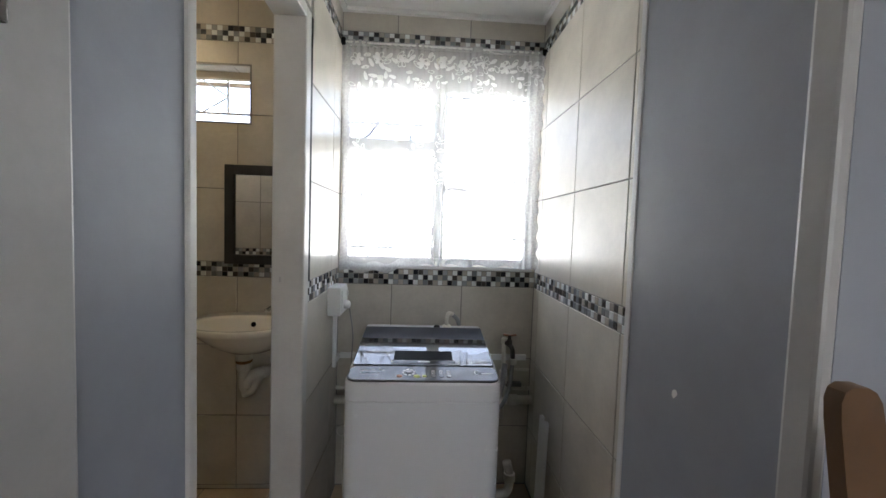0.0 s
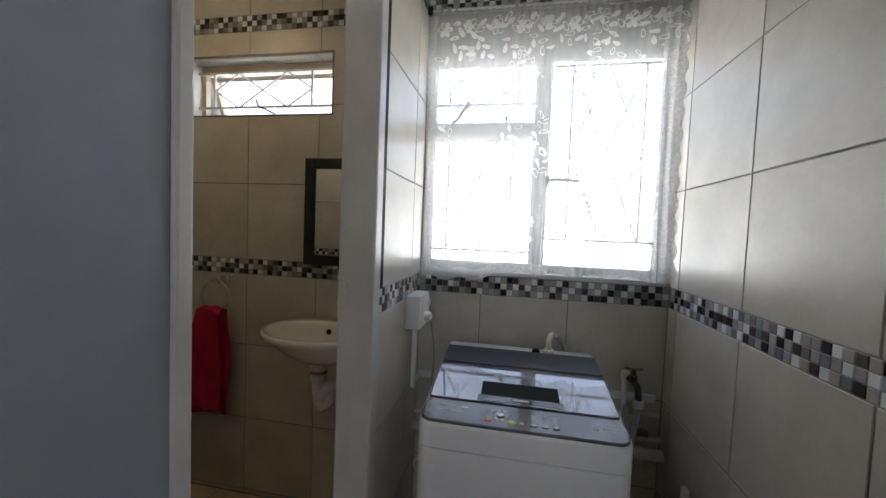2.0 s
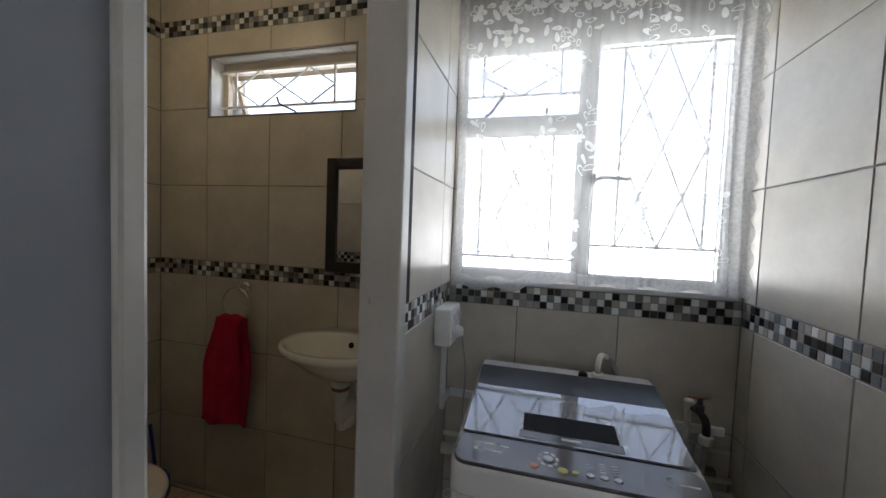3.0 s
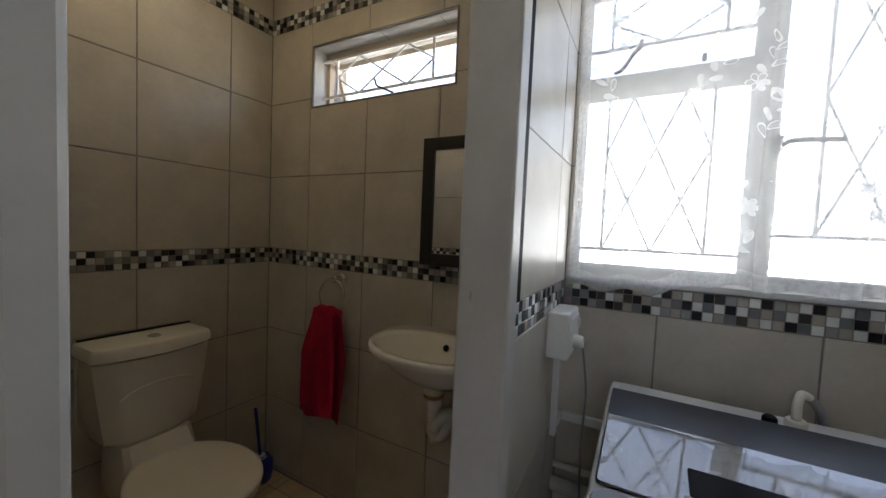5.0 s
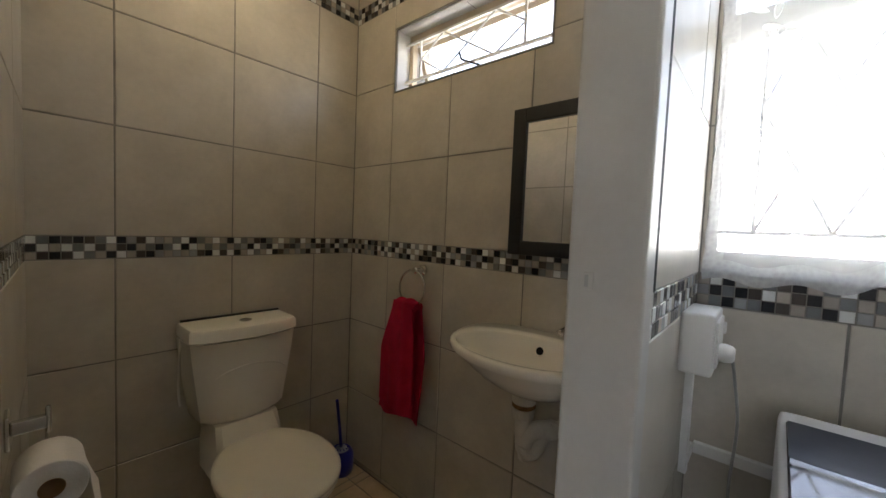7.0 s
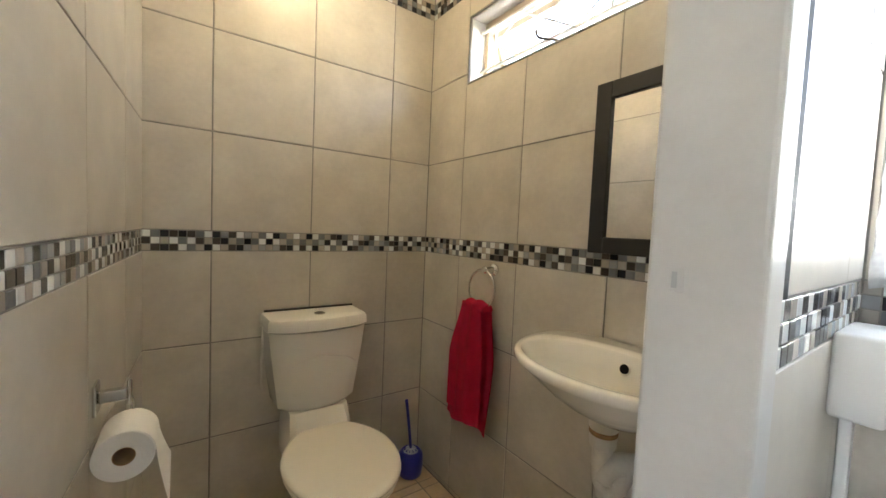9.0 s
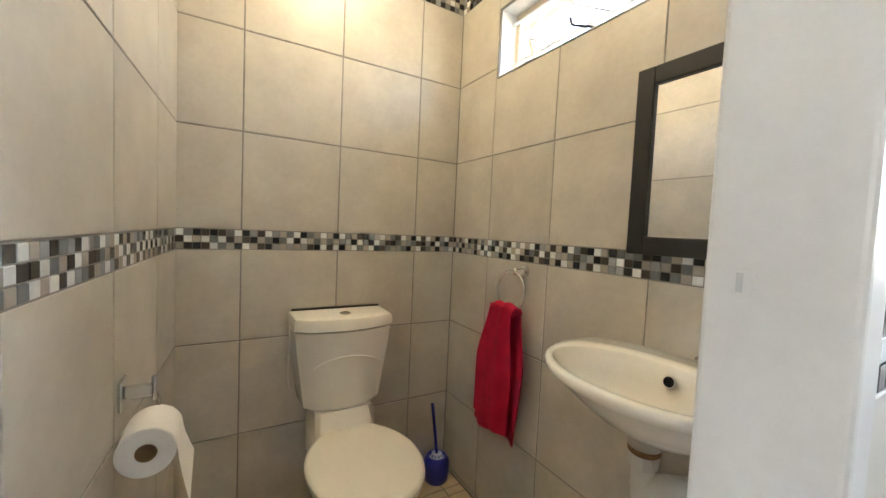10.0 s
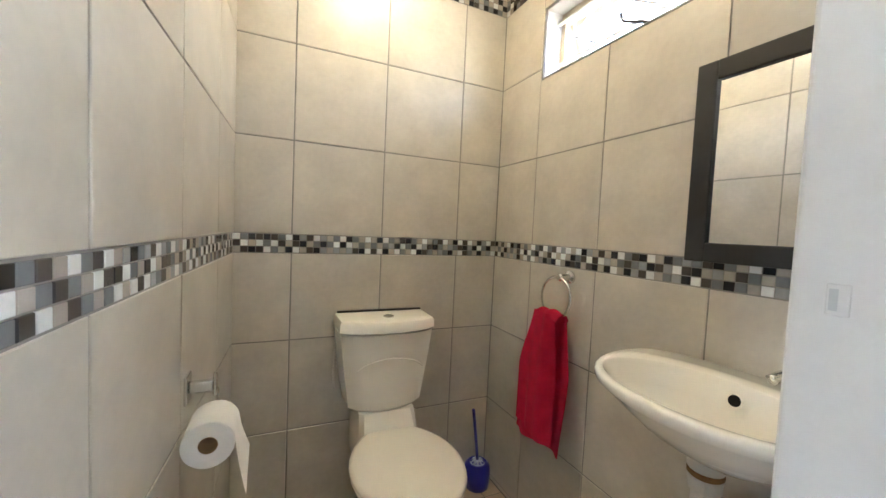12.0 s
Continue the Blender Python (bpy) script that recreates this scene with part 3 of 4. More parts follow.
part("dial", on_slope(lathe([(0.0105, 0), (0.0105, 0.004), (0.0085, 0.005)]), -0.083, 1.300, 0.005), SILVER, panel, "round silver dial", "auto")
for k in range(8):
    a = k * math.tau / 8 + 0.2
    bm = block(-0.0055, 0.0055, 0.0165, 0.0225, 0, 0.0015)
    bm.transform(Matrix.Rotation(a, 4, "Z"))
    part("dial_mark", on_slope(bm, -0.083, 1.300, 0.005), PRINT, panel)
for x, m, r, nm in ((-0.113, ORANGE, 0.008, "orange power button"), (-0.054, YELLOW, 0.009, "yellow-green start button"), (-0.028, YELLOW, 0.006, ""), (0.002, SILVER, 0.007, ""), (0.029, SILVER, 0.007, ""), (0.056, SILVER, 0.007, "")):
    bm = lathe([(r, 0), (r, 0.002), (r * 0.8, 0.0032)], n=18)
    bm.transform(Matrix.Diagonal((1.25, 0.9, 1, 1)))
    part("button", on_slope(bm, x, 1.274, 0.005), m, panel, nm, "auto")
random.seed(3)
for x in (0.002, 0.029, 0.056):
    for k in range(4):
        part("indicator", on_slope(block(-0.006, 0.006, -0.001, 0.001, 0, 0.0006), x, 1.291 + k * 0.008, 0.005), PRINT, panel)
for x, y, w, d in ((-0.226, 1.318, 0.024, 0.0025), (-0.180, 1.316, 0.010, 0.002), (-0.243, 1.297, 0.005, 0.005), (-0.209, 1.296, 0.025, 0.002), (0.192, 1.297, 0.020, 0.002)):
    part("printed_mark", on_slope(block(-w, w, -d, d, 0, 0.0006), x, y, 0.005), PRINT, panel)
bm = tube([(0.012 * math.cos(a), 0.012 * math.sin(a), 0) for a in [radians(70 + 20 * k) for k in range(11)]], 0.0014, 6)
part("printed_swirl", on_slope(bm, 0.160, 1.300, 0.0055), PRINT, panel)
part("inlet_socket", on_slope(lathe([(0.020, 0), (0.020, 0.012), (0.017, 0.016)]), 0.075, 1.722, -0.001), PVC, washer, "", "auto")
part("blank_cap", on_slope(lathe([(0.014, 0), (0.014, 0.010), (0.011, 0.014)]), 0.030, 1.718, -0.001), BLACKHOLE, washer, "black blanking cap", "auto")
for sx in (-1, 1):
    for sy in (-1, 1):
        part("foot", lathe([(0.02, 0), (0.02, 0.016), (0.014, 0.022)], (WX + sx * 0.22, WCY + sy * 0.2, FLOOR)), BLACKHOLE, washer, "", "auto")

# hoses and pipes behind it
inlet = thing("inlet_hose", "grey water hose from the tap to the machine", "hose")
part("elbow", tube(smooth_path([(0.075, 1.722, 0.905), (0.075, 1.724, 0.935), (0.085, 1.742, 0.955), (0.105, 1.765, 0.945)], 4), 0.009, 10), PVC, inlet, "white plastic elbow", True)
part("hose", tube(smooth_path([(0.103, 1.765, 0.946), (0.135, 1.79, 0.905), (0.16, 1.80, 0.80), (0.22, 1.81, 0.55), (0.33, 1.79, 0.47), (0.385, 1.765, 0.56), (0.405, 1.765, 0.72)], 6), 0.010, 10), HOSE, inlet, "", True)
drain = thing("drain_hose", "grey drain hose hanging behind the machine", "hose")
part("hose", tube(smooth_path([(0.24, 1.80, 0.40), (0.315, 1.78, 0.47), (0.355, 1.775, 0.58), (0.372, 1.785, 0.70)], 6), 0.013, 10), HOSE, drain, "", True)

tap = thing("laundry_tap", "tarnished brass tap on white pipework", "tap")
part("riser", tube([(0.378, 1.842, 0.40), (0.378, 1.842, 0.62), (0.376, 1.840, 0.80)], 0.0105, 12), PVC, tap, "white riser pipe", True)
part("elbow_joint", lathe([(0.011, -0.016), (0.0155, -0.014), (0.0155, 0.012), (0.011, 0.016)], (0.376, 1.835, 0.80)), PVC, tap, "", "auto")
part("tee_joint", lathe([(0.014, -0.035), (0.020, -0.03), (0.020, 0.03), (0.014, 0.035)], (0.378, 1.842, 0.615)), PVC, tap, "", "auto")
part("tap_body", tube(smooth_path([(0.378, 1.838, 0.795), (0.395, 1.80, 0.790), (0.402, 1.772, 0.775), (0.404, 1.766, 0.735)], 4), 0.0115, 10), DARK, tap, "", True)
part("spindle", lathe([(0.013, 0), (0.014, 0.02), (0.009, 0.024), (0.008, 0.045)], (0.392, 1.795, 0.795)), DARK, tap, "", "auto")
part("handle", tube([(0.360, 1.795, 0.843), (0.392, 1.795, 0.838), (0.424, 1.795, 0.843)], 0.0055, 8), BRASS, tap, "reddish tap cross handle", True)
part("hose_nut", lathe([(0.017, -0.014), (0.019, -0.010), (0.019, 0.010), (0.014, 0.014)], (0.404, 1.766, 0.722)), PVC, tap, "cream hose connector", "auto")

waste = thing("waste_pipe", "white plastic waste pipe along the wall", "pipe")
part("pipe", tube([(XL + 0.003, 1.842, 0.492), (XR - 0.003, 1.842, 0.497)], 0.021, 14), PVC, waste, "", True)
part("coupling", tube([(0.40, 1.842, 0.496), (0.455, 1.842, 0.497)], 0.0255, 14), PVC, waste, "", True)
feed = thing("water_pipe", "thin white water pipe above the waste pipe", "pipe")
part("pipe", tube([(XL + 0.003, 1.868, 0.540), (XR - 0.003, 1.868, 0.545)], 0.010, 10), PVC, feed, "", True)
part("clip", block(0.400, 0.480, 1.857, YL - 0.001, 0.555, 0.575, bevel=0.003), TRIM, feed)
part("branch", tube([(0.378, 1.868, 0.642), (0.515, 1.868, 0.642)], 0.008, 10), PVC, feed, "", True)
outlet = thing("floor_pipe", "white drain pipe elbow near the floor", "pipe")
part("pipe", tube(smooth_path([(0.33, 1.78, FLOOR + 0.022), (0.40, 1.78, 0.055), (0.42, 1.79, 0.12), (0.405, 1.80, 0.20)], 5), 0.022, 12), PVC, outlet, "", True)
part("collar", lathe([(0.022, -0.02), (0.028, -0.018), (0.028, 0.018), (0.022, 0.02)], (0.418, 1.79, 0.13)), PVC, outlet, "", "auto")

trunking = thing("cable_trunking", "white plastic cable trunking on the tiles", "cable trunking")
part("rail", block(XL + 0.018, XR - 0.028, YL - 0.016, YL - 0.0005, 0.688, 0.716, bevel=0.002), PLASTIC, trunking)
part("rail", block(XL + 0.0005, XL + 0.018, 1.812, 1.8715, 0.688, 0.716, bevel=0.002), PLASTIC, trunking)
part("upright", block(XL + 0.0005, XL + 0.017, 1.785, 1.812, 0.672, 0.952, bevel=0.002), PLASTIC, trunking)

box_o = thing("socket_box", "white surface-mounted plug socket box with a plug in it", "socket")
part("box", block(XL + 0.0005, -0.400, 1.668, 1.815, 0.946, 1.074, bevel=0.007, seg=3), PLASTIC, box_o, smooth="auto")
part("face_plate", block(-0.401, -0.395, 1.688, 1.800, 0.962, 1.058, bevel=0.003), PLASTIC, box_o)
part("switch", block(-0.396, -0.389, 1.775, 1.788, 1.02, 1.045, bevel=0.002), PLASTIC, box_o)
plug = thing("power_plug", "white round plug with a thin grey cord", "plug")
part("plug_body", lathe([(0.019, 0), (0.020, 0.010), (0.017, 0.023), (0.012, 0.027)], (-0.3955, 1.725, 0.990), 20, ALONG_X), PLASTIC, plug, "", "auto")
part("cord", tube(smooth_path([(-0.372, 1.725, 0.980), (-0.366, 1.728, 0.94), (-0.356, 1.740, 0.84), (-0.362, 1.745, 0.70), (-0.358, 1.76, 0.52), (-0.340, 1.80, 0.36), (-0.30, 1.82, 0.25)], 6), 0.003, 8), HOSE, plug, "thin grey cord", True)
loop = thing("hose_clip", "pale round hose loop beside the machine", "hose clip")
part("ring", tube([(-0.385 + 0.026 * math.cos(a), 1.70, 0.413 + 0.024 * math.sin(a)) for a in [k * math.tau / 20 for k in range(20)]], 0.004, 8, True), PVC, loop, "", True)
part("clamp", block(-0.360, -0.300, 1.692, 1.708, 0.400, 0.424, bevel=0.004), BLACKHOLE, loop, "black clamp")
part("tail", tube(smooth_path([(-0.385, 1.70, 0.389), (-0.390, 1.71, 0.25), (-0.385, 1.72, 0.12), (-0.38, 1.73, FLOOR + 0.005)], 4), 0.004, 8), PVC, loop, "", True)


def channel(x, y, name="plastic_channel"):
    t = thing(name, "white plastic trunking offcut standing against the tiles", "trunking offcut", group="trunking offcuts")
    lean = 0.010
    bm = bmesh.new()
    for b in ((0, 0.003, -0.013, 0.013), (-0.012, 0, -0.013, -0.0105), (-0.012, 0, 0.0105, 0.013)):
        block(x + b[0], x + b[1], y + b[2], y + b[3], FLOOR, 0.535, bm=bm)
    for v in bm.verts:
        v.co.x += lean * (v.co.z - FLOOR) / 0.5
    tagged(part("channel", bm, PLASTIC, t))


channel(0.498, 1.600)
channel(0.498, 1.545)

# ---- net curtain ----
curtain = thing("net_curtain", "white sheer lace net curtain with leaf pattern", "curtain")
nx, nz = 260, 60
CX0, CX1 = -0.448, 0.524


def net(u, v):
    """A point of the hanging net: u across, v up."""
    bundle = math.exp(-((u - 0.665) / 0.022) ** 2) + 0.7 * math.exp(-((u - 0.50) / 0.030) ** 2) + 0.25 * math.exp(-((u - 0.93) / 0.04) ** 2)
    zb = 1.128 + 0.040 / (1 + math.exp(-(u - 0.30) * 40)) + 0.007 * math.sin(u * 47) - 0.012 / (1 + math.exp(-(u - 0.93) * 120))
    z = zb + v * (2.232 - zb)
    fold = 0.004 * math.sin(u * 42 + 1.5 * math.sin(v * 2)) + 0.016 * bundle * math.sin(u * 190 + v * 1.2) + 0.004 * math.sin(u * 23 + v * 3)
    y = 1.862 + fold * (0.5 + 0.6 * (1 - v)) + 0.004 * math.sin(u * 210) * v ** 6 - 0.012 * (1 - v) ** 6
    x = CX0 + u * (CX1 - CX0) + 0.006 * math.sin(v * 5 + u * 9) + 0.013 * bundle * math.sin(u * 190 + v * 1.2 + 1.2)
    x += -0.004 * abs(math.sin(v * 45)) * max(0.0, 1 - u * 60) - 0.016 * (1 - abs(math.sin(v * 40))) * max(0.0, 1 - (1 - u) * 40)
    y -= 0.022 * max(0.0, (u - 0.80) / 0.20) ** 1.5 * (1 - 0.8 * v ** 8)
    return Vector((x, min(y, 1.884), z))


bm = bmesh.new()
uvl = bm.loops.layers.uv.new("uv")
grid = [[(bm.verts.new(net(i / nx, k / nz)), (i / nx, k / nz)) for k in range(nz + 1)] for i in range(nx + 1)]
for i in range(nx):
    for k in range(nz):
        q = (grid[i][k], grid[i + 1][k], grid[i + 1][k + 1], grid[i][k + 1])
        f = bm.faces.new([a[0] for a in q])
        for lp, a in zip(f.loops, q):
            lp[uvl].uv = a[1]
part("net", bm, LACE, curtain, smooth=True)

# leaves and flowers woven into the net
rng = random.Random(8)
bm = bmesh.new()
WID, HGT = CX1 - CX0, 1.08


def petal(u, v, ang, length, width, turned=0.0):
    """A pointed leaf lying on the net, with a denser rim."""
    out, inner = [], []
    for k in range(12):
        a = k * math.tau / 12
        px, py = length * (0.5 + 0.5 * math.cos(a)), width * math.sin(a) * (0.6 + 0.4 * math.cos(a * 0.5) ** 2)
        for ring, s in ((out, 1.0), (inner, 0.72)):
            qx, qy = length * 0.5 + (px - length * 0.5) * s, py * s
            du = (qx * math.cos(ang) - qy * math.sin(ang)) / WID
            dv = (qx * math.sin(ang) + qy * math.cos(ang)) / HGT
            ring.append(bm.verts.new(net(min(0.995, max(0.005, u + du)), min(0.99, max(0.01, v + dv))) - Vector((0, 0.0012 if s == 1 else 0.0018, 0))))
    for k in range(12):
        bm.faces.new((out[k], out[(k + 1) % 12], inner[(k + 1) % 12], inner[k]))
    if turned < 0.6:
        bm.faces.new(inner)


def sprig(u, v, size, ang):
    for k in range(5):
        a = ang + (-1) ** k * rng.uniform(0.5, 1.0)
        d = k * size * 0.55
        petal(u + d * math.cos(ang) / WID, v + d * math.sin(ang) / HGT, a, size * rng.uniform(0.75, 1.1), size * 0.26, rng.random())


def flower(u, v, size):
    for k in range(6):
        petal(u, v, k * math.tau / 6 + rng.uniform(-0.2, 0.2), size, size * 0.36, rng.random())


for k in range(9):
    u = 0.07 + k * 0.105
    flower(u, 0.925 + rng.uniform(-0.012, 0.012), 0.032)
    sprig(u + 0.03, 0.93 + rng.uniform(-0.01, 0.01), 0.044, rng.uniform(-0.4, 0.3))
    sprig(u + 0.02, 0.885 + rng.uniform(-0.015, 0.015), 0.040, rng.uniform(-1.2, -0.5))
for u0 in (0.13, 0.30, 0.45, 0.66, 0.86):
    for k in range(6):
        v = 0.08 + k * 0.135 + rng.uniform(-0.03, 0.03)
        u = u0 + rng.uniform(-0.03, 0.03)
        sprig(u, v, rng.uniform(0.030, 0.042), rng.uniform(0.9, 2.2))
        if k % 2:
            flower(u + rng.uniform(-0.02, 0.02), v - 0.02, 0.026)
tagged(part("woven_motif", bm, MOTIF, curtain, "woven leaf and flower pattern"), kind="stuff")
part("header", block(CX0 + 0.004, CX1 - 0.01, 1.856, 1.868, 2.205, 2.2065), LACE, curtain)
rod = thing("curtain_rod", "thin curtain rod with dark end holders", "curtain rod")
part("rod", tube([(XL + 0.006, 1.862, 2.222), (XR - 0.006, 1.862, 2.222)], 0.005, 10), STEEL, rod, "", True)
for x0, x1 in ((XL + 0.0005, XL + 0.020), (XR - 0.020, XR - 0.0005)):
    part("end_holder", block(x0, x1, 1.848, 1.876, 2.208, 2.238, bevel=0.004), BLACKHOLE, rod, "dark end holder")

# ---- toilet ----
toilet = thing("toilet", "cream close-coupled toilet with closed lid", "toilet")
TY = 1.312


def trap_ring(front, back, wf, wb, z, cut=0.05, cy=TY, n=10):
    """Plan of the cistern: straight back, splayed sides, bowed front with rounded corners."""
    out = [(back, cy - wb / 2, z), (back, cy + wb / 2, z)]
    for k in range(n + 1):
        u = 1 - 2 * k / n
        edge = max(0.0, abs(u) - 0.86) / 0.14
        out.append((front - cut * 0.75 * u * u - 0.010 * edge ** 2, cy + u * wf / 2, z))
    return out


cistern = part("cistern", loft([trap_ring(-1.742, -1.895, 0.262, 0.285, 0.495, 0.05), trap_ring(-1.728, -1.896, 0.288, 0.300, 0.512, 0.05), trap_ring(-1.722, -1.897, 0.318, 0.335, 0.62, 0.05),
                            trap_ring(-1.716, -1.897, 0.345, 0.360, 0.72, 0.05), trap_ring(-1.714, -1.897, 0.362, 0.375, 0.797, 0.05)]), CERAMIC, toilet, "", "auto")
bm = tube(smooth_path([(-1.7165, TY - 0.128, 0.668), (-1.712, TY - 0.085, 0.694), (-1.711, TY, 0.708), (-1.712, TY + 0.085, 0.694), (-1.7165, TY + 0.128, 0.668)], 6), 0.0022, 8)
part("arch_relief", bm, CERAMIC, cistern, "", True)
lidc = part("cistern_lid", loft([trap_ring(-1.710, -1.8985, 0.362, 0.368, 0.801, 0.05), trap_ring(-1.704, -1.899, 0.372, 0.374, 0.806, 0.052), trap_ring(-1.705, -1.899, 0.370, 0.372, 0.836, 0.052),
                             trap_ring(-1.712, -1.899, 0.358, 0.366, 0.846, 0.05), trap_ring(-1.735, -1.899, 0.325, 0.35, 0.850, 0.045)]), CERAMIC, toilet, "", "auto")
part("flush_button", lathe([(0.021, 0), (0.021, 0.004), (0.017, 0.006)], (-1.788, TY + 0.005, 0.849)), CHROME, lidc, "chrome push button", "auto")
part("gap_strip", block(-1.8995, -1.888, TY - 0.176, TY + 0.176, 0.849, 0.857), BLACK, lidc, "dark strip at the wall")


def oval(cx, cy, a_front, a_back, b, z, n=44, sq=2.08):
    out = []
    for k in range(n):
        t = k * math.tau / n
        c, s = math.cos(t), math.sin(t)
        a = a_front if c > 0 else a_back
        bb = b * (1 - (0.20 * c * c if c < 0 else 0))
        out.append((cx + a * math.copysign(abs(c) ** (2 / sq), c), cy + bb * math.copysign(abs(s) ** (2 / sq), s), z))
    return out


PX = -1.50
part("pan", loft([oval(-1.56, TY, 0.15, 0.20, 0.10, FLOOR), oval(-1.56, TY, 0.15, 0.20, 0.098, 0.06), oval(-1.56, TY, 0.13, 0.21, 0.088, 0.18), oval(-1.55, TY, 0.17, 0.23, 0.11, 0.28),
                  oval(-1.52, TY, 0.215, 0.27, 0.155, 0.36), oval(PX, TY, 0.225, 0.29, 0.172, 0.395), oval(PX, TY, 0.222, 0.288, 0.168, 0.404)]), CERAMIC, toilet, "", "auto")
part("pan_neck", loft([[(x, y, z) for x, y in ((-1.885, TY - 0.115), (-1.70, TY - 0.115), (-1.67, TY - 0.10), (-1.67, TY + 0.10), (-1.70, TY + 0.115), (-1.885, TY + 0.115))] for z in (0.30, 0.40)]
                      + [[(x, y, 0.495) for x, y in ((-1.885, TY - 0.108), (-1.745, TY - 0.108), (-1.735, TY - 0.09), (-1.735, TY + 0.09), (-1.745, TY + 0.108), (-1.885, TY + 0.108))]]), CERAMIC, toilet, "", "auto")
part("seat_ring", loft([oval(PX, TY, 0.228, 0.225, 0.176, 0.405), oval(PX, TY, 0.232, 0.228, 0.180, 0.412), oval(PX, TY, 0.230, 0.227, 0.178, 0.420)]), SEAT, toilet, "", "auto")
part("seat_lid", loft([oval(PX, TY, 0.232, 0.245, 0.180, 0.422), oval(PX, TY, 0.236, 0.248, 0.184, 0.428), oval(PX, TY, 0.234, 0.246, 0.182, 0.436), oval(PX, TY, 0.222, 0.232, 0.170, 0.441),
                       oval(PX, TY, 0.15, 0.16, 0.11, 0.443)]), SEAT, toilet, "closed cream seat lid", True)
for s in (-1, 1):
    part("hinge", lathe([(0.011, 0), (0.012, 0.018), (0.008, 0.022)], (-1.735, TY + s * 0.07, 0.412)), SEAT, toilet, "", "auto")
part("supply_pipe", tube(smooth_path([(-1.86, TY - 0.183, 0.80), (-1.862, TY - 0.188, 0.62), (-1.85, TY - 0.185, 0.56)], 4), 0.004, 8), PVC, toilet, "", True)
part("fixing_bolt", lathe([(0.004, 0), (0.004, 0.022)], (-1.80, TY + 0.135, 0.43)), PVC, toilet)

# ---- washbasin ----
basin = thing("washbasin", "cream wall-hung ceramic washbasin with overflow hole", "washbasin")
BX, RIM = -0.815, 0.908


def basin_ring(b, f, z, back=YB - 0.002, n=40, cx=BX, sq=2.15, k=0.62):
    """Half-width b, reach f from the wall; the plan is an oval cut flat at the wall."""
    out = []
    for i in range(n):
        t = i * math.tau / n
        c, s = math.cos(t), math.sin(t)
        x = cx + b * math.copysign(abs(c) ** (2 / sq), c)
        y = back - f * k - f * k * 0.0 - (f * k if s < 0 else f * (1 - k)) * (-1 if s > 0 else 1) * abs(s) ** (2 / (sq if s < 0 else 3.2))
        y = back - f * (1 - k) + (f * (1 - k) * abs(s) ** (2 / 3.2) if s > 0 else -f * k * abs(s) ** (2 / sq))
        out.append((x, min(y, back), z))
    return out


def inner_ring(b, f0, f1, z, n=40):
    """An oval hollow between f0 and f1 from the wall."""
    c0, r = YB - (f0 + f1) / 2, (f1 - f0) / 2
    return [(BX + b * math.cos(i * math.tau / n), c0 + r * math.sin(i * math.tau / n), z) for i in range(n)]


bw = [basin_ring(0.07, 0.165, 0.762), basin_ring(0.105, 0.205, 0.773), basin_ring(0.150, 0.255, 0.802), basin_ring(0.193, 0.308, 0.845), basin_ring(0.223, 0.347, 0.882), basin_ring(0.236, 0.366, 0.898),
      basin_ring(0.236, 0.366, RIM), basin_ring(0.2348, 0.3648, RIM + 0.0035), basin_ring(0.231, 0.361, RIM + 0.006)]
inn = [inner_ring(0.199, 0.092, 0.346, RIM + 0.006), inner_ring(0.196, 0.0945, 0.3430, RIM + 0.0035), inner_ring(0.194, 0.096, 0.341, RIM - 0.002), inner_ring(0.188, 0.101, 0.334, RIM - 0.010), inner_ring(0.172, 0.112, 0.308, RIM - 0.045), inner_ring(0.13, 0.128, 0.27, RIM - 0.095),
       inner_ring(0.07, 0.15, 0.22, RIM - 0.118), inner_ring(0.02, 0.168, 0.195, RIM - 0.122)]
part("bowl", loft(bw + inn), CERAMIC, basin, "", True)
part("overflow_hole", lathe([(0.0115, -0.004), (0.0115, 0.004)], (BX + 0.01, YB - 0.116, RIM - 0.024), 18, Matrix.Rotation(radians(72), 4, "X")), BLACKHOLE, basin, "dark overflow hole")
part("overflow_rim", tube([(BX + 0.01 + 0.0125 * math.cos(a), YB - 0.118 + 0.0125 * math.sin(a) * 0.3, RIM - 0.024 + 0.0125 * math.sin(a)) for a in [k * math.tau / 16 for k in range(16)]], 0.002, 6, True), CERAMIC, basin)
btap = thing("basin_tap", "small chrome pillar tap on the washbasin", "tap")
part("tap_body", tube(smooth_path([(-0.735, YB - 0.050, RIM + 0.002), (-0.735, YB - 0.050, RIM + 0.035), (-0.745, YB - 0.072, RIM + 0.047), (-0.757, YB - 0.105, RIM + 0.036)], 5), 0.010, 10), CHROME, btap, "", True)
part("tap_flange", lathe([(0.020, 0), (0.019, 0.006), (0.012, 0.010)], (-0.735, YB - 0.050, RIM + 0.005)), CHROME, btap, "", "auto")
part("tap_head", lathe([(0.014, 0), (0.018, 0.01), (0.016, 0.03), (0.008, 0.034)], (-0.735, YB - 0.050, RIM + 0.045)), CHROME, btap, "", "auto")

